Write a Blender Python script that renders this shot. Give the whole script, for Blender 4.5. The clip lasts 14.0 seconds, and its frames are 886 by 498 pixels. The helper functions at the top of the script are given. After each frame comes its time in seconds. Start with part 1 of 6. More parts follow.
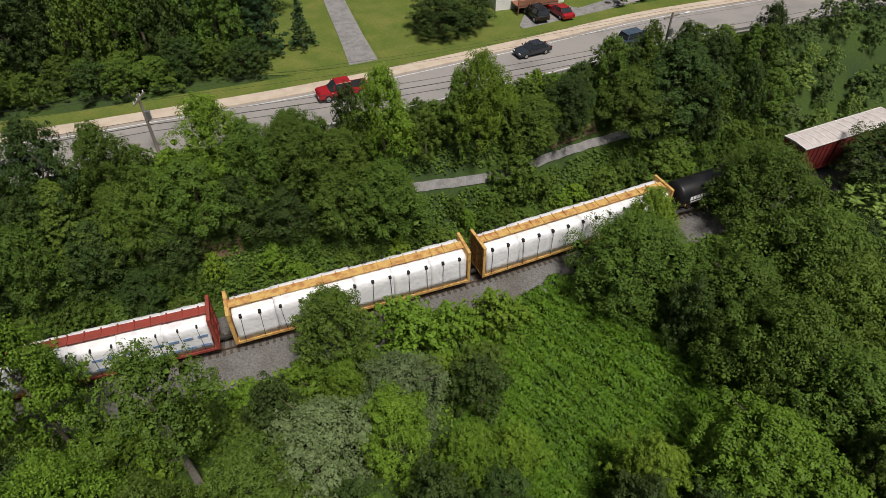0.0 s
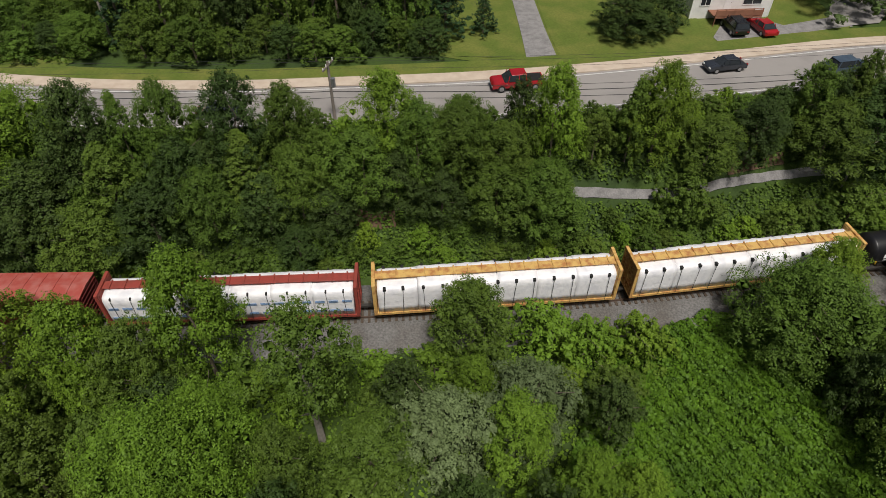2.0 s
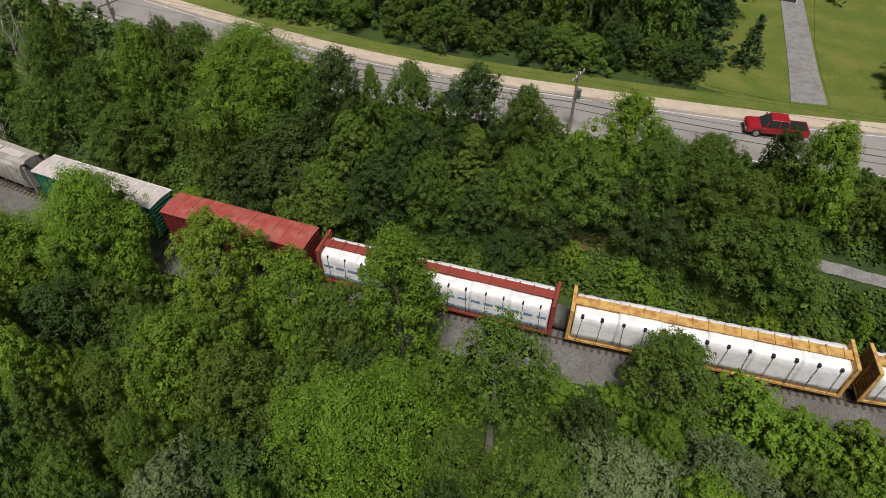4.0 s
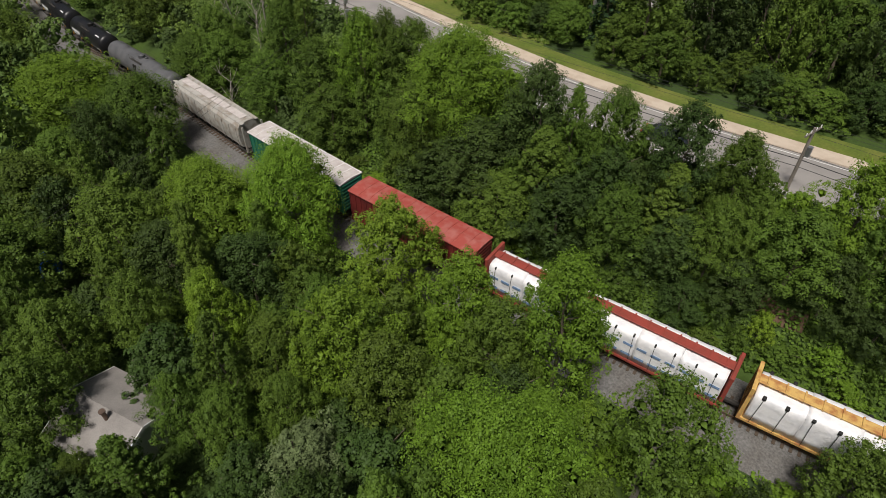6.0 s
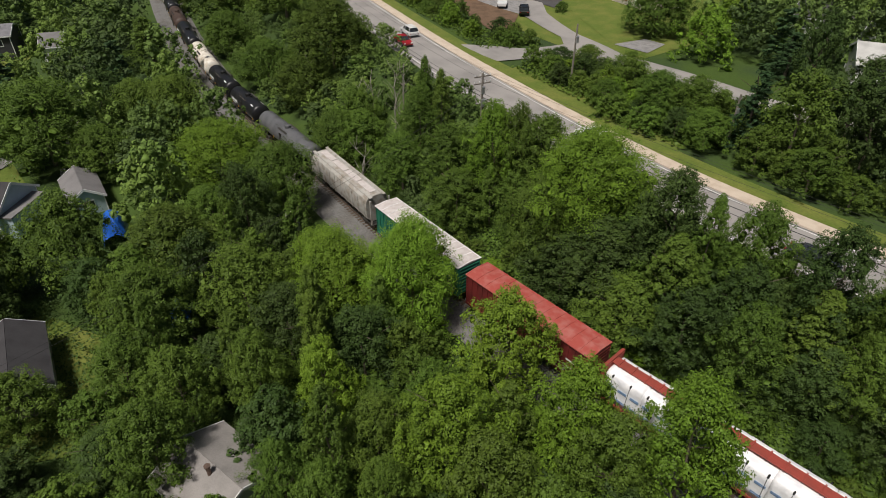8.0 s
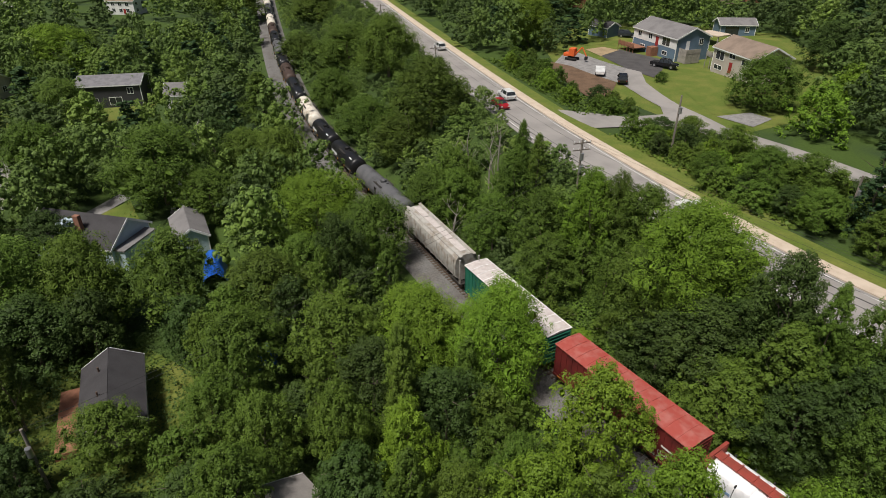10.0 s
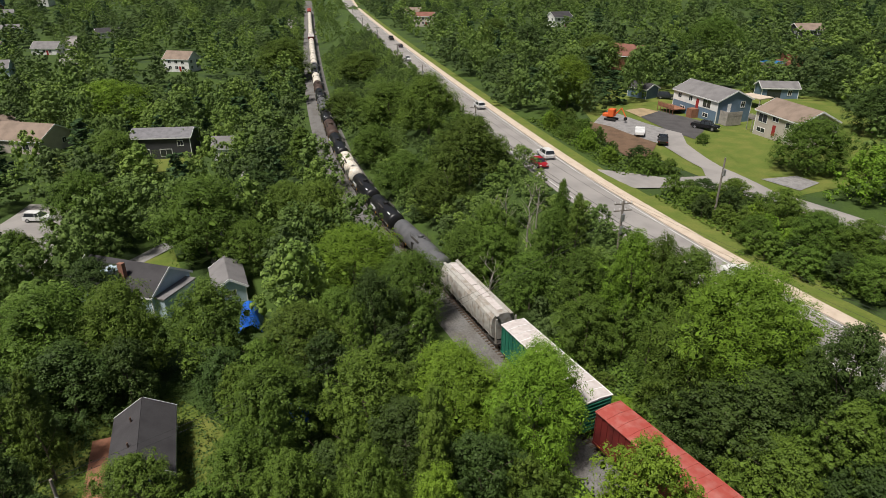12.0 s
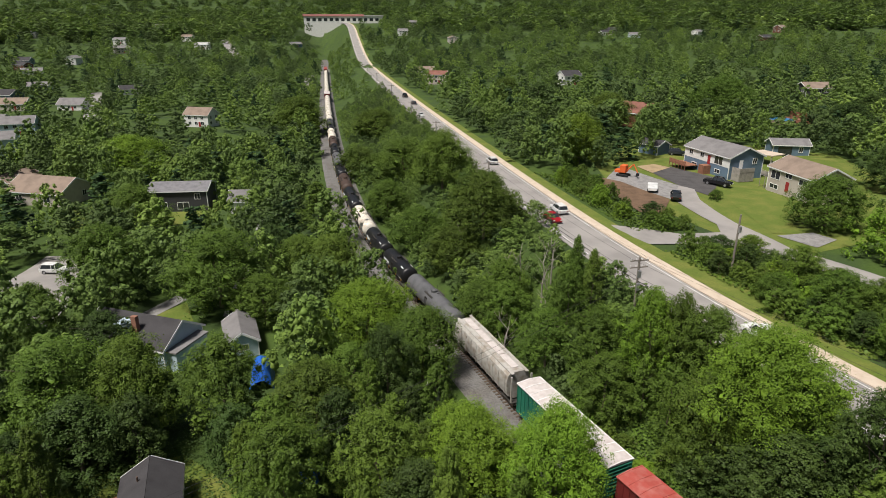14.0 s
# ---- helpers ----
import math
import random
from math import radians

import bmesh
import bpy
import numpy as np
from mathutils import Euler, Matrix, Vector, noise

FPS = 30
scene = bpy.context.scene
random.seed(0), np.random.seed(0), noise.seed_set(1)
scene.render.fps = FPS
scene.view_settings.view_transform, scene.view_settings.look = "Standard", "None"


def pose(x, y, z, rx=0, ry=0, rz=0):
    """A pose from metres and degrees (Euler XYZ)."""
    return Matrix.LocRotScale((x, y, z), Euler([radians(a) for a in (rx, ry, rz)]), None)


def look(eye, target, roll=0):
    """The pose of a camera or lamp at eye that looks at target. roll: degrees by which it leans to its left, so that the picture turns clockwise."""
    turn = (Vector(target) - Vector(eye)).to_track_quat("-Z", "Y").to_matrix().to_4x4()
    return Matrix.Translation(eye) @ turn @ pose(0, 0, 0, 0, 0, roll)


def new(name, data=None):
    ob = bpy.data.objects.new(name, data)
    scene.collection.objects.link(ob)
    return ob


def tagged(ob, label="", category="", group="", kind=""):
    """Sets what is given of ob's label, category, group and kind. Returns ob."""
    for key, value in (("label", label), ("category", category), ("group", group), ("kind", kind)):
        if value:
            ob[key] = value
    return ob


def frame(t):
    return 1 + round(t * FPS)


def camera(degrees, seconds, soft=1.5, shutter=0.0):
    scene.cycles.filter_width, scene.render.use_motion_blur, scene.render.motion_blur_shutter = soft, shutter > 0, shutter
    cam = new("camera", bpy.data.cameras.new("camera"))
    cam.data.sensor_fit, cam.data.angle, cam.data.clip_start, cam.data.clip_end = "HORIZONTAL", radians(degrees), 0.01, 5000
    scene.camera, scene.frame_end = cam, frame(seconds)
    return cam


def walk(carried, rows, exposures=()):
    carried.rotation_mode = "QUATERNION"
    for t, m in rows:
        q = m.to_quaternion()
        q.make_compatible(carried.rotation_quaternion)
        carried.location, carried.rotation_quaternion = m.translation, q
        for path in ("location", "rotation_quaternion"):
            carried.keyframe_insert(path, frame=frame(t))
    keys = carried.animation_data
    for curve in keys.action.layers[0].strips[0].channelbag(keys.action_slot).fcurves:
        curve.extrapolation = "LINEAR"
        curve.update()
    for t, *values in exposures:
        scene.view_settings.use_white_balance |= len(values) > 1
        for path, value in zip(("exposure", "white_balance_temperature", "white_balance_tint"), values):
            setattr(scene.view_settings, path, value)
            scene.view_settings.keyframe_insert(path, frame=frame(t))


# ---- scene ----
cam = camera(71.71, 14.0, soft=0.75)
# seconds, x, y, z, yaw, pitch
ROWS = [
    (0.0, 0.00, 0.00, 43.87, -0.00, -42.94),
    (0.5, -0.61, 0.17, 43.75, 3.63, -43.94),
    (1.0, -1.23, 0.39, 43.66, 7.68, -43.85),
    (1.5, -1.91, 0.59, 43.66, 11.75, -43.81),
    (2.0, -2.69, 0.82, 43.72, 15.41, -43.85),
    (2.5, -3.46, 0.88, 43.71, 19.57, -43.79),
    (3.0, -4.66, 0.94, 43.91, 24.74, -43.94),
    (3.5, -6.16, 0.93, 44.23, 31.20, -44.20),
    (3.7, -6.72, 0.91, 44.38, 33.13, -44.38),
    (5.8, -9.88, 0.00, 43.28, 52.70, -43.09),
    (6.0, -10.16, -0.13, 43.20, 54.19, -42.85),
    (6.5, -10.82, -0.51, 43.27, 56.96, -40.22),
    (7.0, -11.35, -0.79, 43.39, 59.60, -38.09),
    (7.5, -11.85, -1.16, 43.33, 62.35, -36.70),
    (8.0, -12.40, -1.48, 43.30, 65.35, -35.41),
    (8.2, -12.53, -1.57, 43.32, 66.58, -34.89),
    (10.3, -14.27, -2.89, 43.32, 74.47, -29.44),
    (10.5, -14.40, -2.82, 43.32, 75.18, -28.97),
    (11.0, -14.74, -2.90, 43.34, 76.53, -27.72),
    (11.5, -14.90, -3.01, 43.33, 76.92, -26.43),
    (12.0, -15.02, -3.04, 43.38, 76.98, -25.17),
    (12.5, -15.13, -3.15, 43.44, 77.00, -23.94),
    (13.0, -15.29, -3.24, 43.51, 77.34, -22.73),
    (13.5, -15.48, -3.32, 43.52, 77.70, -21.47),
    (14.0, -15.61, -3.46, 43.60, 78.02, -20.29),
]
walk(cam, [(t, pose(x, y, z, 90 + pitch, 0, yaw)) for t, x, y, z, yaw, pitch in ROWS],
     [(0.0, -0.24), (2.5, -0.34), (3.7, -0.3), (7.0, -0.25), (10.5, -0.03), (14.0, 0.18)])

# ---- light: a bright overcast day ----
world = bpy.data.worlds.new("sky")
scene.world = world
world.use_nodes = True
wn, wl = world.node_tree.nodes, world.node_tree.links
sky = wn.new("ShaderNodeTexSky")
sky.sky_type, sky.sun_disc = "NISHITA", False
SUN_EL, SUN_AZ = 64.0, 150.0
sky.sun_elevation, sky.sun_rotation = radians(SUN_EL), radians(SUN_AZ)
sky.dust_density, sky.ozone_density = 4.0, 0.6
wl.new(sky.outputs[0], wn["Background"].inputs[0])
wn["Background"].inputs[1].default_value = 0.042
sun = new("sun", bpy.data.lights.new("sun", "SUN"))
sun.data.energy, sun.data.angle, sun.data.color = 4.6, radians(12), (1.0, 0.955, 0.89)
sun_dir = Vector((math.sin(radians(SUN_AZ)) * math.cos(radians(SUN_EL)), math.cos(radians(SUN_AZ)) * math.cos(radians(SUN_EL)), math.sin(radians(SUN_EL))))
sun.matrix_world = look(sun_dir * 300, (0, 0, 0))


# ---- materials ----
def material(name, color, rough=0.8, metal=0.0, vary=0.12, scale=2.0, fine=25.0, bump=0.15, second=None, island=0.0, obj=0.0, translucent=0.0, spec=0.3):
    """Two scales of noise over a base colour; second: the colour of stains."""
    m = bpy.data.materials.new(name)
    m.use_nodes = True
    n, l = m.node_tree.nodes, m.node_tree.links
    b = n["Principled BSDF"]
    b.inputs["Roughness"].default_value, b.inputs["Metallic"].default_value = rough, metal
    b.inputs["Specular IOR Level"].default_value = spec
    co = n.new("ShaderNodeTexCoord").outputs["Object"]
    def tex(s, detail):
        t = n.new("ShaderNodeTexNoise")
        t.inputs["Scale"].default_value, t.inputs["Detail"].default_value = s, detail
        l.new(co, t.inputs["Vector"])
        return t.outputs["Fac"]
    def math_node(op, a, c):
        q = n.new("ShaderNodeMath")
        q.operation = op
        for i, v in enumerate((a, c)):
            if isinstance(v, (int, float)):
                q.inputs[i].default_value = v
            else:
                l.new(v, q.inputs[i])
        return q.outputs[0]
    big, small = tex(scale, 4.0), tex(fine, 3.0)
    mix = n.new("ShaderNodeMix")
    mix.data_type = "RGBA"
    mix.inputs["A"].default_value = (*color, 1)
    mix.inputs["B"].default_value = (*(second or [c * 0.72 for c in color]), 1)
    ramp = n.new("ShaderNodeMapRange")
    ramp.inputs["From Min"].default_value, ramp.inputs["From Max"].default_value = 0.42, 0.68
    l.new(big, ramp.inputs["Value"])
    l.new(ramp.outputs[0], mix.inputs["Factor"])
    value = math_node("ADD", 1.0 - vary, math_node("MULTIPLY", small, 2 * vary))
    hsv = n.new("ShaderNodeHueSaturation")
    if island or obj:
        if island:
            value = math_node("MULTIPLY", value, math_node("ADD", 1 - island, math_node("MULTIPLY", n.new("ShaderNodeNewGeometry").outputs["Random Per Island"], 2 * island)))
        if obj:
            rnd = n.new("ShaderNodeObjectInfo").outputs["Random"]
            value = math_node("MULTIPLY", value, math_node("ADD", 1 - obj, math_node("MULTIPLY", rnd, 2 * obj)))
            l.new(math_node("ADD", 0.5 - obj * 0.07, math_node("MULTIPLY", math_node("FRACT", math_node("MULTIPLY", rnd, 7.3), 0.0), obj * 0.085)), hsv.inputs["Hue"])
    l.new(mix.outputs["Result"], hsv.inputs["Color"])
    l.new(value, hsv.inputs["Value"])
    l.new(hsv.outputs[0], b.inputs["Base Color"])
    if bump:
        bn = n.new("ShaderNodeBump")
        bn.inputs["Strength"].default_value, bn.inputs["Distance"].default_value = bump, 0.05
        l.new(small, bn.inputs["Height"])
        l.new(bn.outputs[0], b.inputs["Normal"])
    if translucent:
        tr, ms = n.new("ShaderNodeBsdfTranslucent"), n.new("ShaderNodeMixShader")
        l.new(hsv.outputs[0], tr.inputs["Color"])
        ms.inputs[0].default_value = translucent
        l.new(b.outputs[0], ms.inputs[1])
        l.new(tr.outputs[0], ms.inputs[2])
        l.new(ms.outputs[0], n["Material Output"].inputs[0])
    return m


def leaf(name, color, second, scale=0.6, island=0.2):
    return material(name, color, rough=0.6, vary=0.1, scale=scale, fine=6.0, bump=0, second=second, island=island, obj=0.2, translucent=0.13, spec=0.2)


LEAF_GREEN = leaf("leaf_green", (0.089, 0.151, 0.020), (0.062, 0.109, 0.016))
LEAF_LIGHT = leaf("leaf_light", (0.141, 0.243, 0.022), (0.099, 0.176, 0.017))
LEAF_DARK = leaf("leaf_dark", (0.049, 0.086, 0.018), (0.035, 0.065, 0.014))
LEAF_SILVER = leaf("leaf_silver", (0.141, 0.194, 0.079), (0.097, 0.136, 0.051))
NEEDLE = leaf("needle", (0.035, 0.075, 0.025), (0.025, 0.055, 0.02))
VINE = leaf("vine_leaf", (0.077, 0.167, 0.012), (0.053, 0.119, 0.011))
# leaves of the farther woods: some distance haze is put into these paler colours
HAZY_GREEN = leaf("hazy_leaf_green", (0.118, 0.182, 0.042), (0.066, 0.112, 0.026), 0.09, 0.16)
HAZY_LIGHT = leaf("hazy_leaf_light", (0.17, 0.25, 0.05), (0.10, 0.165, 0.032), 0.09, 0.16)
HAZY_DARK = leaf("hazy_leaf_dark", (0.068, 0.112, 0.032), (0.04, 0.074, 0.022), 0.09, 0.16)
BARK = material("bark", (0.16, 0.13, 0.10), 0.95, scale=3, fine=30, bump=0.6)
BARK_PALE = material("bark_pale", (0.33, 0.30, 0.26), 0.95, scale=3, fine=30, bump=0.5)
GROUND = material("ground_green", (0.05, 0.085, 0.014), 0.95, vary=0.3, scale=0.12, fine=3.0, bump=0.8, second=(0.035, 0.06, 0.018))
GRASS = material("lawn_grass", (0.10, 0.138, 0.022), 0.95, vary=0.35, scale=0.3, fine=4.0, bump=0.6, second=(0.15, 0.165, 0.035))
ASPHALT = material("asphalt_road", (0.30, 0.28, 0.265), 0.9, vary=0.1, scale=0.25, fine=14.0, bump=0.2, second=(0.235, 0.22, 0.21))
DARK_ASPHALT = material("asphalt_dark", (0.085, 0.08, 0.08), 0.9, vary=0.15, scale=0.5, fine=14.0, bump=0.3)
CONCRETE = material("concrete", (0.55, 0.46, 0.37), 0.9, vary=0.08, scale=0.7, fine=12.0, bump=0.2, second=(0.46, 0.37, 0.29))
GRAVEL = material("gravel", (0.26, 0.25, 0.245), 0.95, vary=0.35, scale=1.2, fine=7.0, bump=1.0)
BALLAST = material("ballast", (0.155, 0.15, 0.145), 0.95, vary=0.75, scale=0.35, fine=5.5, bump=1.0, second=(0.12, 0.11, 0.10))
DIRT = material("dirt", (0.15, 0.095, 0.06), 0.95, vary=0.3, scale=0.5, fine=5.0, bump=0.8)
PAINT_WHITE = material("road_paint", (0.72, 0.72, 0.70), 0.8, scale=1.0, fine=8, bump=0)
PAINT_YELLOW = material("road_paint_yellow", (0.55, 0.42, 0.12), 0.8, scale=1.0, fine=8, bump=0)
RAIL = material("rail_steel", (0.20, 0.14, 0.11), 0.5, 0.6, bump=0)
TIE = material("tie_wood", (0.10, 0.075, 0.055), 0.95, scale=1, fine=12)
POLE_WOOD = material("pole_wood", (0.24, 0.21, 0.18), 0.9, scale=1.5, fine=20)
WIRE = material("wire", (0.05, 0.05, 0.05), 0.6, bump=0)


# ---- mesh helpers ----
def mesh_of(name, verts, faces, mats, index=None, smooth=False):
    me = bpy.data.meshes.new(name)
    me.from_pydata([tuple(map(float, v)) for v in verts], [], [tuple(f) for f in faces])
    for m in mats if isinstance(mats, (list, tuple)) else [mats]:
        me.materials.append(m)
    if index is not None:
        me.polygons.foreach_set("material_index", index)
    if smooth:
        me.polygons.foreach_set("use_smooth", [True] * len(me.polygons))
    me.update()
    return me


def part(name, bm, mat, parent=None, label="", at=None, smooth=False):
    """Links a bmesh as one mesh object under a thing or a part."""
    me = bpy.data.meshes.new(name)
    bm.to_mesh(me)
    bm.free()
    for m in mat if isinstance(mat, (list, tuple)) else [mat]:
        me.materials.append(m)
    if smooth:
        me.polygons.foreach_set("use_smooth", [True] * len(me.polygons))
    ob = new(name, me)
    ob.parent = parent
    if at is not None:
        ob.matrix_basis = at
    if label:
        ob["label"] = label
    return ob


def box(bm, x0, x1, y0, y1, z0, z1, bevel=0.0):
    r = bmesh.ops.create_cube(bm, size=1, matrix=Matrix.Translation(((x0 + x1) / 2, (y0 + y1) / 2, (z0 + z1) / 2)) @ Matrix.Diagonal((x1 - x0, y1 - y0, z1 - z0, 1)))
    if bevel:
        es = {e for v in r["verts"] for e in v.link_edges}
        bmesh.ops.bevel(bm, geom=list(es), offset=bevel, segments=1, affect="EDGES")
    return bm


def tube(bm, a, b, r0, r1=None, n=8):
    a, b = Vector(a), Vector(b)
    q = (b - a).to_track_quat("Z", "Y").to_matrix().to_4x4()
    bmesh.ops.create_cone(bm, cap_ends=True, segments=n, radius1=r0, radius2=r0 if r1 is None else r1, depth=(b - a).length, matrix=Matrix.Translation((a + b) / 2) @ q)
    return bm


def empty(name, m, label, category, group="", kind=""):
    ob = new(name)
    ob.empty_display_size = 0.3
    ob.matrix_basis = m
    return tagged(ob, label, category, group, kind)


# ---- the plan: the railway, the road and the land ----
def smooth_line(points, step=3.0):
    """A Catmull-Rom line through the points, sampled about every step metres."""
    p = [Vector(q) for q in points]
    p = [2 * p[0] - p[1]] + p + [2 * p[-1] - p[-2]]
    out = []
    for i in range(1, len(p) - 2):
        a, b, c, d = p[i - 1:i + 3]
        n = max(1, round((c - b).length / step))
        for k in range(n):
            t = k / n
            out.append(0.5 * ((2 * b) + (c - a) * t + (2 * a - 5 * b + 4 * c - d) * t * t + (3 * b - a - 3 * c + d) * t ** 3))
    return np.array([tuple(v) for v in out + [p[-2]]])


TRACK = smooth_line([(150, 109), (85, 79.5), (45, 61.5), (17.2, 48.9), (1.5, 42.1), (-18.9, 34.5), (-38.5, 28.0), (-55.6, 22.9), (-75.3, 18.2), (-91, 15.2), (-107, 11.7),
                     (-126, 8.3), (-146, 6.0), (-185, 4.0), (-250, 3.7), (-354, 5.6), (-500, 9.5), (-700, 15), (-900, 20)])
ROAD_FAR = smooth_line([(110, 118), (60, 97), (42, 90), (26.3, 84.0), (9.2, 75.3), (-12.6, 65.0), (-30.6, 58.2), (-44, 53.7), (-61, 49.8), (-88, 46.8), (-125, 45.0), (-225, 44.5), (-378, 46), (-560, 50), (-760, 57), (-900, 62), (-1000, 60)])
ROAD_W, WALK_W, ROAD_Z = 8.2, 1.9, 10.0


def offset_line(line, d):
    t = np.gradient(line, axis=0)
    t /= np.linalg.norm(t, axis=1)[:, None]
    return line + np.stack([t[:, 1], -t[:, 0]], 1) * d  # to the right of a line that runs to -x: towards +y


def side_distance(line, x, y):
    """Signed distance to the line, positive towards +y."""
    x, y = np.atleast_1d(np.asarray(x, float)), np.atleast_1d(np.asarray(y, float))
    t = np.gradient(line, axis=0)
    t /= np.linalg.norm(t, axis=1)[:, None]
    out = np.empty(len(x))
    for i in range(0, len(x), 2000):
        dx, dy = x[i:i + 2000, None] - line[None, :, 0], y[i:i + 2000, None] - line[None, :, 1]
        k = (dx * dx + dy * dy).argmin(1)
        j = np.arange(len(k))
        out[i:i + 2000] = np.where(dx[j, k] * t[k, 1] - dy[j, k] * t[k, 0] > 0, 1, -1) * np.sqrt(dx[j, k] ** 2 + dy[j, k] ** 2)
    return out


ROAD_NEAR = offset_line(ROAD_FAR, -(ROAD_W + WALK_W))
TRACK_LONG = np.vstack([TRACK[:1] + (TRACK[:1] - TRACK[1:2]) * 300, TRACK, TRACK[-1:] + (TRACK[-1:] - TRACK[-2:-1]) * 900])


def step01(a, b, v):
    t = np.clip((v - a) / (b - a), 0, 1)
    return t * t * (3 - 2 * t)


def wave(x, y, s, seed=0.0):
    return (np.sin(x / s + 1.3 + seed) * np.cos(y / s * 1.17 + 0.4 + seed) + 0.5 * np.sin(x / s * 2.3 + y / s * 1.9 + seed * 3)) / 1.5


def rise(x, y, d):
    """The valley's sides and its head climb towards the town."""
    return 33 * step01(520, 1010, np.hypot(x, y)) * step01(14, 42, np.abs(d))


def land(x, y):
    """Height of the ground."""
    x, y = np.atleast_1d(np.asarray(x, float)), np.atleast_1d(np.asarray(y, float))
    d, n = side_distance(TRACK, x, y), side_distance(ROAD_NEAR, x, y)
    up = np.maximum(d - 4.5, 0)
    t = np.where(n >= -1.5, 1.0, up / np.maximum(up + np.maximum(-n - 1.5, 0), 1e-6))
    h = ROAD_Z * t * t * (3 - 2 * t)
    beyond = np.maximum(n - ROAD_W - WALK_W - 1.0, 0)
    h = h + np.minimum(beyond, 250) * 0.012 + 0.35 * wave(x, y, 9.0) * np.clip(beyond / 20, 0, 1)
    south = np.maximum(-d - 5, 0)
    h = h + np.minimum(south, 60) * 0.03 + 0.35 * wave(x, y, 8.0, 2.0) * np.clip(south / 10, 0, 1)
    r = np.hypot(x, y)
    h = h + rise(x, y, d) + 105 * step01(1000, 2500, r) * (0.75 + 0.35 * wave(x, y, 420.0, 1.0))
    return h - 0.10


def steps(a, b, fine, lo, hi):
    out, v, s = [], a, fine
    out = list(np.arange(a, b + 0.01, fine))
    v = b
    while v < hi:
        s *= 1.18
        v += s
        out.append(min(v, hi))
    v, s = a, fine
    while v > lo:
        s *= 1.18
        v -= s
        out.insert(0, max(v, lo))
    return np.array(out)


gx, gy = steps(-200, 70, 2.5, -3000, 2500), steps(-60, 130, 2.0, -3000, 3000)
X, Y = np.meshgrid(gx, gy)
Z = land(X.ravel(), Y.ravel())
W, H = len(gx), len(gy)
ground = new("ground", mesh_of("ground", np.stack([X.ravel(), Y.ravel(), Z], 1),
             [(j * W + i, j * W + i + 1, j * W + W + i + 1, j * W + W + i) for j in range(H - 1) for i in range(W - 1)], GROUND, smooth=True))
tagged(ground, "green undergrowth and grass covered ground beside the railway", "ground", kind="structure")


def strip(name, line, d0, d1, z, mat, label, category, thick=0.0, follow=False):
    """A band along a line, between two offsets; z: its height, or above the land."""
    a, b = offset_line(line, d0), offset_line(line, d1)
    za = land(a[:, 0], a[:, 1]) + z if follow else z + rise(line[:, 0], line[:, 1], side_distance(TRACK, line[:, 0], line[:, 1]))
    zb = land(b[:, 0], b[:, 1]) + z if follow else za
    n = len(a)
    v = [(*a[i], za[i]) for i in range(n)] + [(*b[i], zb[i]) for i in range(n)]
    f = [(i, i + n, i + n + 1, i + 1) for i in range(n - 1)]
    if thick:
        v += [(*a[i], za[i] - thick) for i in range(n)] + [(*b[i], zb[i] - thick) for i in range(n)]
        f += [(i + 1, i + 2 * n + 1, i + 2 * n, i) for i in range(n - 1)] + [(i + n, i + 3 * n, i + 3 * n + 1, i + n + 1) for i in range(n - 1)]
    ob = new(name, mesh_of(name, v, f, mat))
    return tagged(ob, label, category, kind="structure")


road = strip("road", ROAD_FAR, -(ROAD_W + WALK_W), -WALK_W, ROAD_Z, ASPHALT, "worn grey two-lane asphalt road", "road", 0.3)
walkway = strip("pavement", ROAD_FAR, -WALK_W, 0.0, ROAD_Z + 0.14, CONCRETE, "pale tan concrete pavement with kerb", "pavement", 0.4)
verge = strip("grass_verge", ROAD_FAR, 0.02, 2.6, ROAD_Z + 0.1, GRASS, "mown grass verge beside the pavement", "grass", 0.4)
for d, w, m in ((-WALK_W - 0.45, 0.12, PAINT_WHITE), (-(ROAD_W + WALK_W) + 1.0, 0.14, PAINT_WHITE)):
    strip("road_marking", ROAD_FAR, d - w / 2, d + w / 2, ROAD_Z + 0.006, m, "painted line along the road", "marking")

# ballast bed with sloping shoulders
prof = [(-5.6, -0.35), (-3.4, 0.22), (-1.6, 0.36), (1.6, 0.36), (2.8, 0.2), (4.6, -0.35)]
lines = [offset_line(TRACK, d) for d, _ in prof]
n = len(TRACK)
v = [(*lines[k][i], prof[k][1]) for k in range(len(prof)) for i in range(n)]
f = [(k * n + i, k * n + n + i, k * n + n + i + 1, k * n + i + 1) for k in range(len(prof) - 1) for i in range(n - 1)]
tagged(new("ballast_bed", mesh_of("ballast_bed", v, f, BALLAST)), "dark grey crushed stone ballast under the rails", "ballast", kind="structure")

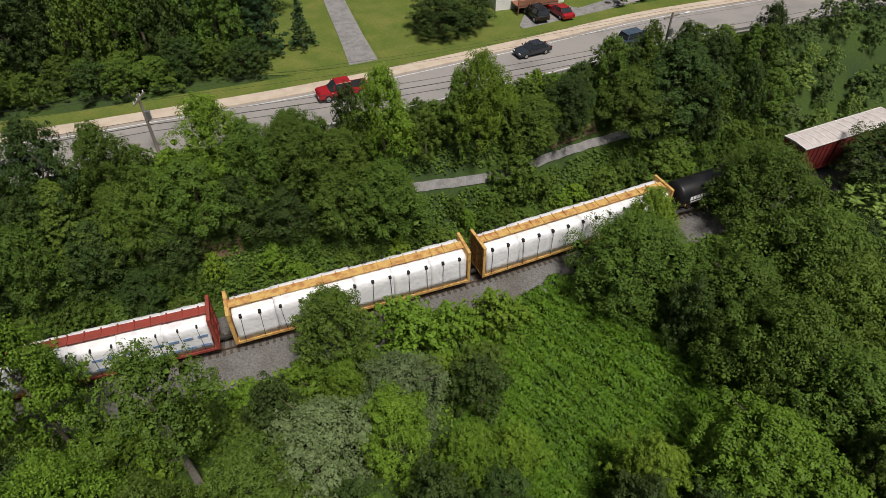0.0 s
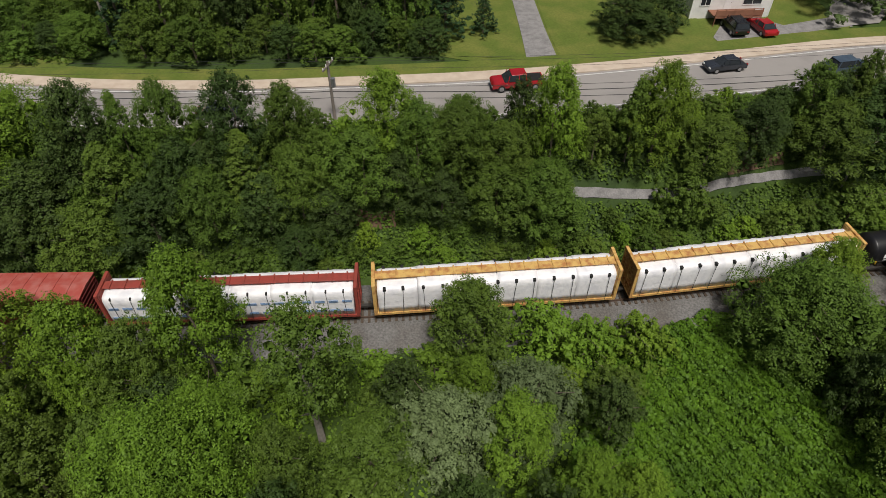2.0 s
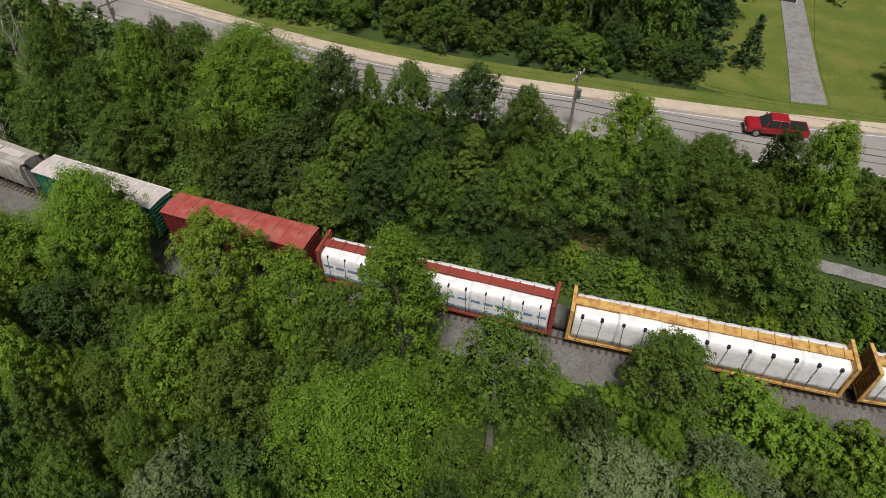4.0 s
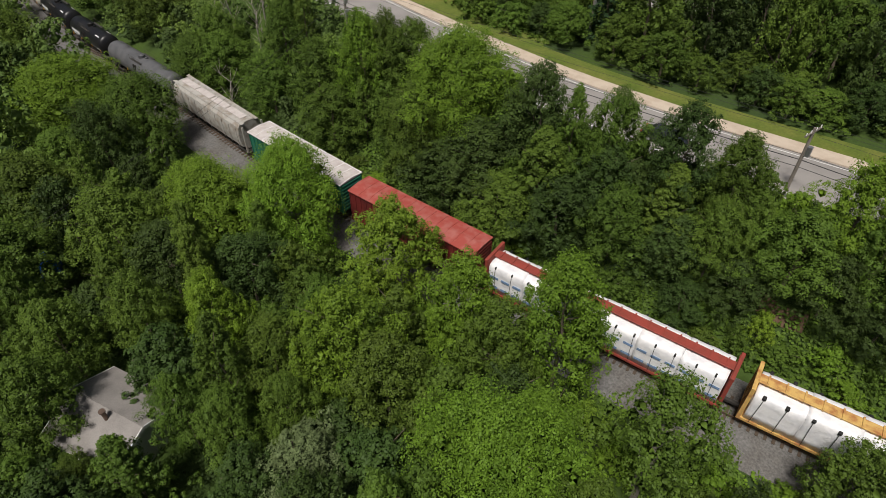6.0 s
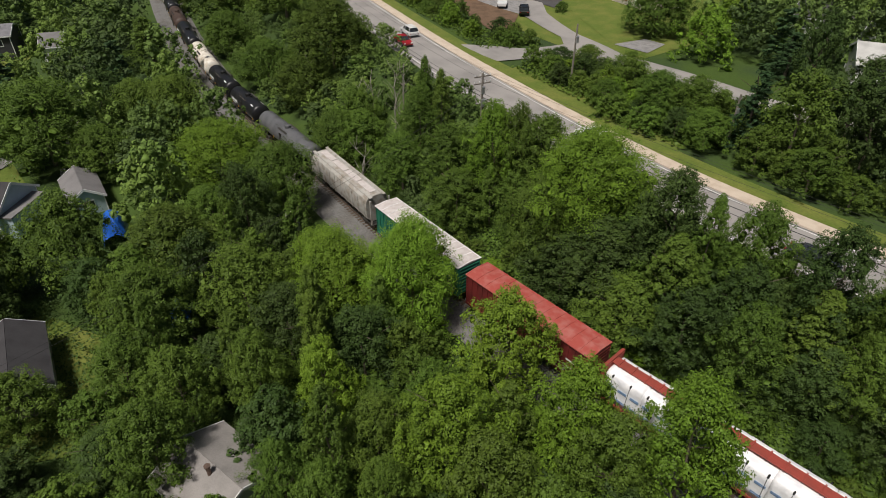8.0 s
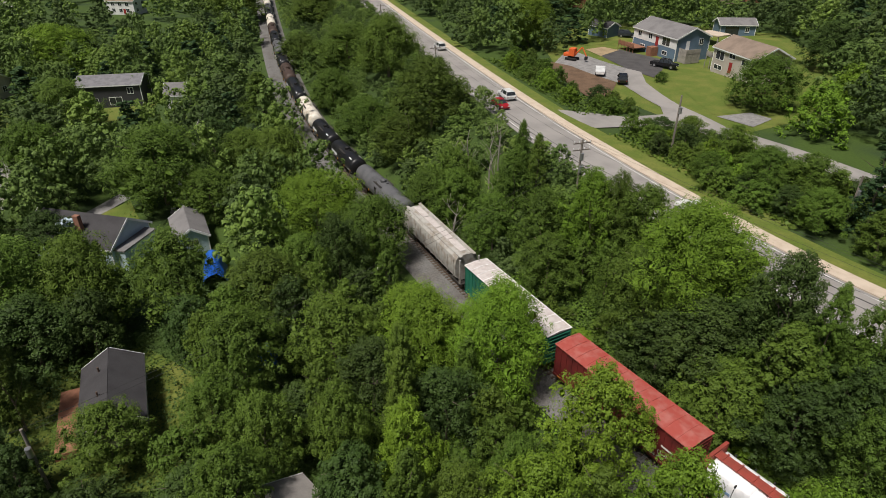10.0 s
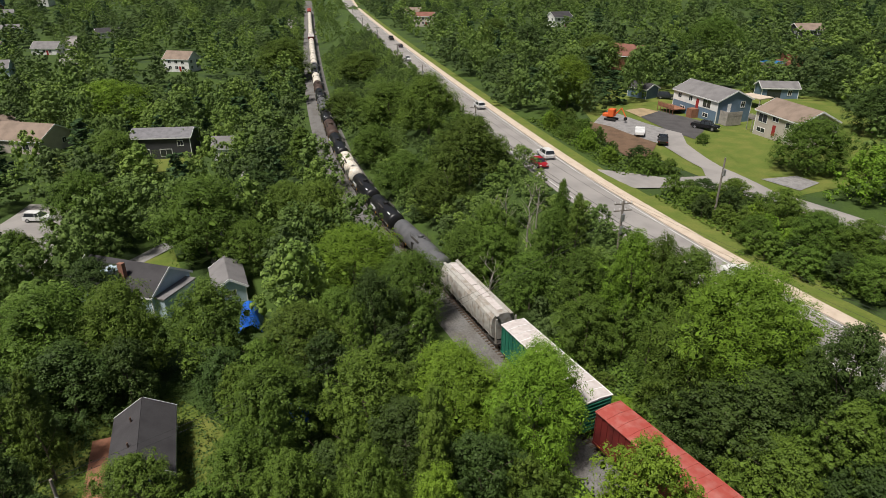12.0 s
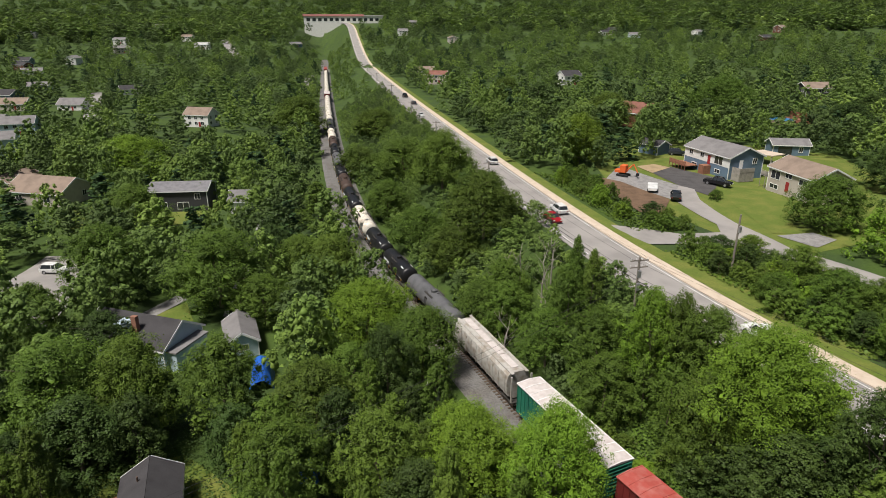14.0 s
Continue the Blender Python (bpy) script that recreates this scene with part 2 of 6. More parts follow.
# ---- trees ----
def leaves(center, normal, size, rng, ratio=0.62, kite=False):
    """Three-cornered or kite-shaped leaves: verts and faces for arrays of centres and normals."""
    k = len(center)
    nrm = normal / np.maximum(np.linalg.norm(normal, axis=1), 1e-6)[:, None]
    ref = rng.normal(size=(k, 3))
    u = np.cross(nrm, ref)
    u /= np.maximum(np.linalg.norm(u, axis=1), 1e-6)[:, None]
    w = np.cross(nrm, u)
    s = (size * rng.uniform(0.7, 1.3, k))[:, None]
    if kite:
        v = np.stack([center + u * s * 1.1 - nrm * s * 0.3, center + u * s * 0.1 + w * s * ratio, center - u * s * 0.8, center + u * s * 0.1 - w * s * ratio], 1).reshape(-1, 3)
        return v, np.arange(4 * k).reshape(k, 4)
    v = np.stack([center + u * s * 1.15, center - u * s * 0.75 + w * s * ratio * 1.25, center - u * s * 0.75 - w * s * ratio * 1.25], 1).reshape(-1, 3)
    return v, np.arange(3 * k).reshape(k, 3)


def quick_mesh(name, v, f, mats, index=None):
    me = bpy.data.meshes.new(name)
    me.vertices.add(len(v))
    me.vertices.foreach_set("co", np.asarray(v, np.float32).ravel())
    me.loops.add(f.size)
    me.loops.foreach_set("vertex_index", f.ravel().astype(np.int32))
    me.polygons.add(len(f))
    me.polygons.foreach_set("loop_start", np.arange(0, f.size, f.shape[1], dtype=np.int32))
    for m in mats if isinstance(mats, (list, tuple)) else [mats]:
        me.materials.append(m)
    if index is not None:
        me.polygons.foreach_set("material_index", index)
    me.update(calc_edges=True)
    return me


def envelope(shape, h):
    """Crown radius (0 to 1) at the part h of the crown's height."""
    if shape == "round":
        return np.sqrt(np.maximum(1 - (2 * h - 0.78) ** 2 / 1.5, 0.0)) * (1 - 0.25 * np.maximum(h - 0.4, 0))
    if shape == "tall":
        return np.clip(1.15 * (1 - h) ** 0.62 * np.minimum(1, h * 5 + 0.45), 0, 1)
    if shape == "cone":
        return (1 - h) * 0.95 + 0.03
    return np.sqrt(np.maximum(1 - h ** 2.2, 0.0))


G = (1 + 5 ** 0.5) / 2
ICO_V = np.array([(-1, G, 0), (1, G, 0), (-1, -G, 0), (1, -G, 0), (0, -1, G), (0, 1, G), (0, -1, -G), (0, 1, -G), (G, 0, -1), (G, 0, 1), (-G, 0, -1), (-G, 0, 1)]) / math.hypot(1, G)
ICO_F = np.array([(a, b, c) for a in range(12) for b in range(a + 1, 12) for c in range(b + 1, 12) if all(np.linalg.norm(ICO_V[i] - ICO_V[j]) < 1.1 for i, j in ((a, b), (b, c), (a, c)))])


OCT_V = np.array([(1, 0, 0), (0, 1, 0), (-1, 0, 0), (0, -1, 0), (0, 0, 1), (0, 0, -1)], float)
OCT_F = np.array([(0, 1, 4), (1, 2, 4), (2, 3, 4), (3, 0, 4), (1, 0, 5), (2, 1, 5), (3, 2, 5), (0, 3, 5)])


TUFT = 30


def crown_mesh(name, shape, height, radius, base, mat, seed, clumps, per, size, squash=0.9):
    """A crown of leafy boughs over an uneven envelope; each bough carries tufts of leaves, with gaps between them."""
    rng = np.random.default_rng(seed)
    cs, ns, ss, cores = [], [], [], []
    core_v, core_f = (OCT_V, OCT_F) if clumps < 30 else (ICO_V, ICO_F)
    lobes = rng.uniform(0, 2 * np.pi, 3)
    slim = shape in ("tall", "cone")
    tufts = max(1, per // TUFT)
    spin = rng.uniform(0, 6.28)
    for c in range(clumps):
        h = ((c + rng.uniform(0.1, 0.9)) / clumps) ** (0.8 if shape != "cone" else 1.25) * 0.97 + 0.015
        a = spin + c * 2.39996 + rng.uniform(-0.5, 0.5)
        uneven = 1 + 0.17 * math.sin(2 * a + lobes[0] + 2 * h) + 0.13 * math.sin(3 * a + lobes[1] + 5 * h) + 0.06 * math.sin(7 * a + lobes[2])
        rad = radius * float(envelope(shape, h)) * uneven * rng.uniform(0.6, 1.06)
        cr = radius * rng.uniform(0.17, 0.3) * (0.85 if slim else 1.0)
        out = np.array([math.cos(a), math.sin(a), 0.0])
        mid = out * max(rad - cr * 0.65, 0) + np.array([0, 0, base + h * (height - base) - cr * 0.55])
        d = rng.normal(size=(tufts, 3)) * 0.8 + out * (0.45 if h < 0.85 else 0.1) + np.array([0, 0, 0.6])
        d /= np.linalg.norm(d, axis=1)[:, None]
        centre = mid + d * np.array([1, 1, squash]) * cr * rng.uniform(0.65, 1.25, (tufts, 1))
        e = rng.normal(size=(tufts, TUFT, 3)) + d[:, None, :] * 0.55 + np.array([0, 0, 0.5])
        e /= np.linalg.norm(e, axis=2)[:, :, None]
        spread = cr * rng.uniform(0.3, 0.56, (tufts, 1, 1)) * np.array([1, 1, 1.15])
        cs.append((centre[:, None, :] + e * spread * rng.uniform(0.6, 1.12, (tufts, TUFT, 1))).reshape(-1, 3))
        ns.append((e * 0.9 + d[:, None, :] * 0.15 + np.array([0, 0, 0.3]) + rng.normal(size=e.shape) * 0.24).reshape(-1, 3))
        ss.append(np.full(tufts * TUFT, size))
        cores.append(mid + core_v * cr * np.array([1, 1, squash]) * rng.uniform(0.25, 0.5, (len(core_v), 1)) * (1.0 if size < 0.15 else 1.35))
    k = clumps * 10  # inner leaves close the crown
    h = rng.uniform(0.05, 0.85, k)
    a = rng.uniform(0, 2 * np.pi, k)
    rr = radius * envelope(shape, h) * np.sqrt(rng.uniform(0.0, 0.5, k))
    cs.append(np.stack([rr * np.cos(a), rr * np.sin(a), base + h * (height - base)], 1))
    ns.append(rng.normal(size=(k, 3)) + np.array([0, 0, 0.6]))
    ss.append(np.full(k, size * 1.25))
    v, f = leaves(np.vstack(cs), np.vstack(ns), np.concatenate(ss), rng)
    base_f = np.vstack([core_f + len(core_v) * i + len(v) for i in range(len(cores))])
    return quick_mesh(name, np.vstack([v] + cores), np.vstack([f, base_f]), mat)


def trunk_mesh(name, height, base, radius, mat, seed, limbs=7, thick=0.16):
    """A tapered, slightly crooked trunk whose limbs grow out of its own skin."""
    rng = random.Random(seed)
    v, f = [], []

    def ring(c, r, n):
        v.extend((c[0] + r * math.cos(6.2832 * j / n), c[1] + r * math.sin(6.2832 * j / n), c[2]) for j in range(n))
        return len(v) - n

    p, r = Vector((0, 0, -0.6)), thick * 1.25
    last = ring(p, r, 6)
    knots = []
    for k in range(6):
        r = thick * (1 - 0.155 * k) if k < 5 else 0.03
        q = Vector((rng.uniform(-0.16, 0.16) * k, rng.uniform(-0.16, 0.16) * k, height * (k + 1) / 6.5))
        now = ring(q, r, 6)
        f.extend((last + j, last + (j + 1) % 6, now + (j + 1) % 6, now + j) for j in range(6))
        knots.append((q, r, now))
        last = now
    for k in range(limbs):
        q, r, at = knots[rng.randrange(1, 5)]
        j = rng.randrange(6)
        a = 6.2832 * (j + 0.5) / 6
        reach, rise = radius * rng.uniform(0.4, 0.7), height * rng.uniform(0.1, 0.22)
        e = q + Vector((math.cos(a) * reach * 0.55, math.sin(a) * reach * 0.55, rise * 0.45))
        t = q + Vector((math.cos(a) * reach, math.sin(a) * reach, rise))
        n0, n1 = at + j, at + (j + 1) % 6
        m, w = ring(e, r * 0.34, 4), ring(t, 0.02, 4)
        low = len(v)
        v.append((q[0] + math.cos(a) * r, q[1] + math.sin(a) * r, q[2] - r * 1.6))
        f.extend([(n0, n1, m + 1, m), (n1, low, m + 2, m + 1), (low, n0, m + 3, m + 2), (n0, m, m + 3)])
        f.extend((m + i, m + (i + 1) % 4, w + (i + 1) % 4, w + i) for i in range(4))
    return mesh_of(name, v, f, mat)


KINDS = {}


def tree_kind(key, shape, height, radius, base, mat, clumps, per, size, label, category="tree", variants=2, bark=None, thick=0.16):
    KINDS[key] = [(crown_mesh("crown", shape, height, radius, base, mat, 11 * i + len(KINDS) * 101, clumps, per, size), trunk_mesh("trunk", height, base, radius, bark or BARK, i + 5, thick=thick), height, radius, label, category) for i in range(variants)]


tree_kind("maple", "round", 11, 4.4, 2.0, LEAF_GREEN, 85, 240, 0.088, "broad leafy maple tree with a full green crown", "maple", variants=3)
tree_kind("bright", "round", 11, 4.2, 2.0, LEAF_LIGHT, 85, 240, 0.088, "leafy maple tree with a bright yellow-green crown", "maple", variants=3)
tree_kind("great", "round", 13, 6.8, 2.0, LEAF_LIGHT, 190, 270, 0.088, "great spreading maple tree with a bright green crown", "maple", variants=2, thick=0.28)
tree_kind("broad", "round", 11, 6.0, 1.6, LEAF_GREEN, 140, 240, 0.092, "broad spreading maple tree with a dense green crown", "maple", variants=2, thick=0.24)
tree_kind("dark", "round", 11, 4.2, 1.2, LEAF_DARK, 85, 210, 0.088, "dense dark green broadleaf tree", variants=2)
tree_kind("tall", "tall", 13, 3.2, 1.6, LEAF_GREEN, 80, 210, 0.086, "slender young green broadleaf tree with a pointed crown", "young tree", variants=3)
tree_kind("silver", "round", 8, 4.0, 0.8, LEAF_SILVER, 80, 210, 0.086, "rounded tree with pale grey-green leaves", variants=2)
tree_kind("thin", "round", 13, 4.2, 6.4, LEAF_GREEN, 46, 210, 0.086, "thin-crowned maple tree with a pale bare forked trunk", "maple", variants=1)
tree_kind("wild", "round", 9, 3.6, 1.0, LEAF_GREEN, 62, 150, 0.1, "green broadleaf tree in the woods", variants=3)
tree_kind("wild_dark", "round", 9, 3.6, 0.8, LEAF_DARK, 62, 150, 0.1, "dark green broadleaf tree in the woods", variants=3)
tree_kind("wild_light", "round", 9, 3.6, 1.0, LEAF_LIGHT, 62, 150, 0.1, "bright green broadleaf tree in the woods", variants=2)
tree_kind("bush", "dome", 4, 2.6, 0.1, LEAF_GREEN, 44, 120, 0.086, "low green bush beside the railway", "bush", variants=3, thick=0.07)
tree_kind("bush_light", "dome", 3.4, 2.4, 0.1, LEAF_LIGHT, 42, 120, 0.086, "low bright green bush", "bush", variants=2, thick=0.07)
tree_kind("spruce", "cone", 13, 2.8, 0.8, NEEDLE, 75, 90, 0.1, "dark green spruce tree with a narrow cone crown", "spruce", variants=2)
tree_kind("far_round", "round", 10, 4.6, 1.2, HAZY_GREEN, 24, 90, 0.2, "green broadleaf tree among the houses", variants=3)
tree_kind("far_light", "round", 10, 4.6, 1.2, HAZY_LIGHT, 24, 90, 0.2, "bright green broadleaf tree among the houses", variants=2)
tree_kind("far_dark", "round", 10, 4.4, 1.0, HAZY_DARK, 24, 90, 0.2, "dark green broadleaf tree among the houses", variants=2)
tree_kind("far_spruce", "cone", 12, 2.6, 0.6, NEEDLE, 26, 60, 0.2, "dark spruce tree among the houses", variants=1)
TREE_SPOTS = []


def plant(key, x, y, height, width=None, rng=random, z=None):
    """A tree of that kind with its foot on the land; width: its crown's radius."""
    i = rng.randrange(len(KINDS[key]))
    crown, trunk, h, r, label, category = KINDS[key][i]
    z = float(land(x, y)[0]) if z is None else z
    s = height / h
    q = s if width is None else width / r
    m = Matrix.Translation((x, y, z)) @ Matrix.Rotation(rng.uniform(0, 6.28), 4, "Z") @ Matrix.Diagonal((q, q, s, 1))
    TREE_SPOTS.append((x, y, q * r))
    thing = empty(category.replace(" ", "_"), m, label, category, "trees and bushes")
    for nm, me in (("trunk", trunk), ("crown", crown)):
        o = new(nm, me)
        o.parent = thing
    return thing


def inside(poly, x, y):
    hit = False
    for (x0, y0), (x1, y1) in zip(poly, poly[1:] + poly[:1]):
        if (y0 > y) != (y1 > y) and x < (x1 - x0) * (y - y0) / (y1 - y0) + x0:
            hit = not hit
    return hit


VINE_FIELD = [(5.5, 34), (11.5, 41.5), (15, 41), (20, 35), (25, 28), (22, 22), (9, 16), (4, 26)]
LAWNS = [[(-21, 67.5), (-7, 66), (28, 86), (24, 102), (-8, 102), (-27, 96), (-23, 84)]]
CLEAR = [VINE_FIELD] + LAWNS


# ---- the trees that stand out ----
PALE = (trunk_mesh("trunk", 13, 6.0, 2.4, BARK_PALE, 77, limbs=12, thick=0.3),)
BANK_A = [("bright", -5.8, 51.8, 10.5, 3.1), ("bright", 3.8, 55.6, 10.5, 3.5), ("bright", -20.8, 46.8, 9.5, 3.2), ("maple", -14.0, 49.0, 7, 3.2), ("maple", -5.5, 47.7, 8, 4.0), ("maple", -9.8, 46.7, 7, 4.0),
          ("maple", -22.4, 43.9, 8, 3.9), ("bush", 7.9, 53.4, 5, 3.1), ("maple", 9.4, 57.2, 6, 3.7), ("dark", 13.5, 59.4, 7, 3.3), ("maple", 21.1, 62.0, 7.5, 4.7), ("dark", 26.7, 64.6, 9.5, 5.6),
          ("bush", 25.6, 59.7, 4.5, 3.8), ("bush", 18.3, 56.1, 3, 2.6)]
BANK_B = [("great", -55.8, 35.1, 11, 6.2), ("dark", -46.5, 37.3, 11, 3.5), ("maple", -39.4, 39.9, 10, 2.8), ("dark", -33.5, 41.9, 10.5, 3.2), ("maple", -29.2, 43.2, 9.5, 2.8), ("tall", -43.4, 35.3, 10.5, 3.4),
          ("maple", -63.2, 34.1, 9.5, 3.7), ("dark", -50.4, 32.9, 9, 4.8), ("broad", -57.6, 31.8, 10, 5.1)]
BANK_C = [("bright", -68.9, 31.0, 11.5, 3.4), ("maple", -66.7, 33.0, 10, 2.7), ("maple", -75.1, 28.1, 9, 3.7), ("maple", -90.6, 21.6, 9, 4.1), ("maple", -81.9, 24.3, 8, 3.8), ("maple", -84.6, 28.2, 9, 3.1),
          ("maple", -69.8, 26.6, 8, 4.1), ("maple", -96.1, 22.9, 9, 4.0), ("broad", -152.0, 25.3, 13, 7.6), ("broad", -118.2, 25.9, 12, 7.1), ("broad", -173.0, 19.4, 11, 9.0), ("broad", -240.1, 19.2, 10, 10.5),
          ("broad", -130.5, 16.2, 8, 5.8), ("tall", -87.0, 30.1, 10, 1.8), ("tall", -83.4, 30.8, 9, 1.9), ("broad", -115.9, 19.7, 8, 5.2), ("broad", -94.5, 19.1, 8, 5.0), ("broad", -195.9, 9.4, 9, 6.8),
          ("broad", -153.1, 12.3, 9, 5.9)]
SOUTH_A = [("maple", -8.9, 32.1, 9, 3.7), ("bush_light", -2.9, 34.5, 5, 3.8), ("bush_light", 4.8, 36.2, 4.5, 3.1), ("bush_light", 0.9, 35.2, 4, 2.9), ("silver", -3.2, 26.5, 7.5, 3.9), ("silver", -8.7, 22.3, 7.5, 4.1),
           ("bright", -7.4, 27.2, 6.5, 2.0), ("bright", -3.5, 23.4, 8, 2.9), ("bright", 1.7, 21.0, 8, 2.2), ("bright", 5.0, 21.7, 7, 2.0), ("maple", -12.5, 19.1, 8, 3.4), ("bush", 3.4, 30.9, 4, 2.8),
           ("bright", -29.1, 24.7, 14, 4.0), ("bright", -34.7, 19.5, 13, 3.5), ("maple", -31.0, 20.1, 11, 3.4), ("bright", -44.4, 19.4, 12, 3.9), ("bright", -37.6, 10.6, 12, 3.9), ("great", -23.4, 13.4, 13, 5.3),
           ("bright", -23.9, 17.5, 10, 3.1), ("maple", -33.7, 11.8, 10, 3.8), ("maple", -18.2, 16.5, 9, 3.0)]
SOUTH_B = [("bright", 20.1, 45.4, 9, 2.9), ("broad", 18.0, 40.5, 9, 5.7), ("broad", 33.8, 51.3, 9.5, 5.7), ("dark", 49.5, 55.5, 9, 6.0), ("broad", 31.8, 37.8, 11.5, 6.8), ("maple", 24.9, 35.4, 9, 4.6),
           ("broad", 31.4, 31.4, 11.5, 5.6), ("broad", 26.5, 28.8, 10, 5.2), ("bright", 21.9, 20.9, 8.5, 4.7), ("bright", 14.2, 20.5, 7, 2.4), ("maple", 28.4, 24.3, 10, 4.6)]
SOUTH_C = [("great", -56.8, 15.4, 12.5, 5.0), ("great", -61.6, 9.0, 10, 5.6), ("great", -93.4, 2.1, 9.5, 7.2), ("broad", -83.3, 8.2, 10, 5.2), ("dark", -77.7, 3.0, 11, 3.4), ("maple", -73.4, -5.3, 9.5, 4.9),
           ("maple", -62.6, 0.4, 10, 4.3), ("maple", -62.3, -8.4, 10, 4.5), ("bright", -46.1, 3.9, 11, 2.6), ("maple", -50.4, -0.6, 10, 2.9), ("maple", -41.5, 11.0, 10, 2.5), ("maple", -40.7, 6.2, 9, 2.9),
           ("maple", -46.4, -9.2, 9.5, 3.4), ("maple", -36.1, 5.2, 8.5, 2.1), ("maple", -40.2, -1.0, 8.5, 2.3), ("maple", -37.6, 1.3, 8, 2.5), ("maple", -40.6, -8.6, 5, 2.2), ("silver", -31.7, 4.3, 7.5, 3.4),
           ("maple", -51.7, -6.5, 9, 3.0), ("dark", -50.7, 8.3, 9, 3.9), ("dark", -56.7, 3.0, 9, 3.7), ("maple", -55.9, -10.7, 8, 3.2)]
SOUTH_D = [("maple", -56.0, -19.1, 7, 3.4), ("maple", -76.9, -15.0, 11.5, 4.4), ("broad", -77.7, -24.3, 11.5, 5.2), ("broad", -76.9, -31.2, 11.5, 6.3), ("broad", -109.7, -19.6, 12, 7.9), ("broad", -117.2, -37.7, 12, 6.4), ("broad", -116.8, -7.0, 9, 5.1),
           ("broad", -115.3, -1.9, 9.5, 6.0), ("tall", -143.6, -3.4, 12, 5.1), ("broad", -275.3, -8.1, 15, 12.5), ("broad", -151.4, -41.6, 10, 7.0), ("great", -201.9, -54.4, 12, 11.2), ("dark", -92.2, -31.4, 8, 4.3),
           ("dark", -124.5, -12.5, 9, 4.5), ("dark", -71.1, -28.0, 9, 5.1), ("maple", -98.3, -41.3, 10, 4.5), ("maple", -102.9, -12.3, 8, 4.4),
           ("maple", -79.1, -0.9, 8, 4.0)]
BANK_D = [("tall", -32.2, 39.8, 9.5, 3.0), ("dark", -38.1, 38.4, 8, 3.4), ("maple", -27.9, 41.1, 8, 3.1), ("maple", -17.9, 46.8, 8, 3.2), ("dark", -30.6, 39.3, 7, 3.3), ("maple", -35.5, 37.5, 8, 3.4),
          ("dark", -40.3, 35.2, 8, 4.0), ("dark", -24.6, 41.2, 5.5, 2.8), ("maple", -45.5, 32.1, 8, 4.1), ("dark", -52.8, 30.6, 8, 4.4), ("maple", -14.0, 48.0, 8, 3.3), ("maple", -9.6, 49.0, 7, 2.9),
          ("dark", -15.1, 45.5, 5, 2.9), ("maple", -5.8, 48.6, 6, 2.8), ("dark", -19.2, 44.4, 6.5, 2.8), ("dark", -27.5, 38.5, 4, 2.4)]
NORTH_A = [("broad", -100.0, 81.5, 9, 6.0), ("great", -158.8, 62.1, 12, 6.6), ("broad", -205, 135, 15, 11), ("broad", -196, 124, 14, 9), ("dark", -240.6, 81.3, 12, 8), ("broad", -262, 74.6, 12, 8), ("broad", -190, 99, 9, 5.6), ("broad", -208.1, 93.9, 11, 8), ("dark", -179.8, 171.6, 11, 9), ("dark", -117.6, 112.7, 10, 6.0), ("dark", -170, 152, 10, 7)]
NORTH_B = [("maple", -79.5, 58.6, 6, 3.2), ("maple", -76.4, 52.5, 4, 2.6), ("bush", -72.8, 51.2, 3.4, 2.8), ("maple", -71.2, 57.0, 6, 3.4), ("maple", -67.7, 59.9, 6, 3.6), ("bush", -67.6, 52.6, 3.4, 3.0), ("maple", -61.0, 55.5, 5, 3.2), ("spruce", -17.5, 73.5, 6, 2.2), ("dark", -0.5, 78.0, 5, 4.4), ("dark", 3.5, 80.5, 5, 3.6), ("dark", -93.5, 56.5, 3, 2.4), ("maple", -91, 60, 3.4, 2.6)]
placer = random.Random(4)
for spots in (BANK_A, BANK_B, BANK_C, BANK_D, SOUTH_A, SOUTH_B, SOUTH_C, SOUTH_D, NORTH_A, NORTH_B):
    for key, x, y, h, w in spots:
        plant(key, x, y, h, w, placer)
bare = plant("thin", -18.0, 21.4, 15.0, 4.0, placer)
next(o for o in bare.children if o.name.startswith("trunk")).data = PALE[0]
# the willow on the lawn
tree_kind("willow", "dome", 8, 5.0, 0.6, LEAF_LIGHT, 70, 90, 0.13, "drooping light green willow tree on a lawn", variants=1)
plant("willow", -85.0, 78.4, 8, 5.2, placer)
plant("willow", -93, 92, 8, 4.2, placer)
plant("bush", -121, 75, 2.0, 1.6, placer)

# ---- lawns, drives and yards ----
def patch(name, poly, mat, label, category, lift=0.05, cell=2.0):
    """A piece of ground surface laid on the land inside an outline."""
    bm = bmesh.new()
    f = bm.faces.new([bm.verts.new((x, y, 0)) for x, y in poly])
    if f.normal.z < 0 or f.calc_area() and sum((a[0] - b[0]) * (a[1] + b[1]) for a, b in zip(poly, poly[1:] + poly[:1])) < 0:
        f.normal_flip()
    lo, hi = np.min(poly, axis=0), np.max(poly, axis=0)
    for ax in (0, 1):
        for c in np.arange(lo[ax] + cell, hi[ax], cell):
            co, no = [0, 0, 0], [0, 0, 0]
            co[ax], no[ax] = c, 1
            bmesh.ops.bisect_plane(bm, geom=bm.verts[:] + bm.edges[:] + bm.faces[:], plane_co=co, plane_no=no)
    zs = land([v.co.x for v in bm.verts], [v.co.y for v in bm.verts])
    for v, z in zip(bm.verts, zs):
        v.co.z = z + lift + 0.06
    bmesh.ops.recalc_face_normals(bm, faces=bm.faces[:])
    if sum(f.normal.z for f in bm.faces) < 0:
        bmesh.ops.reverse_faces(bm, faces=bm.faces[:])
    return tagged(part(name, bm, mat, smooth=True), label, category, kind="structure")


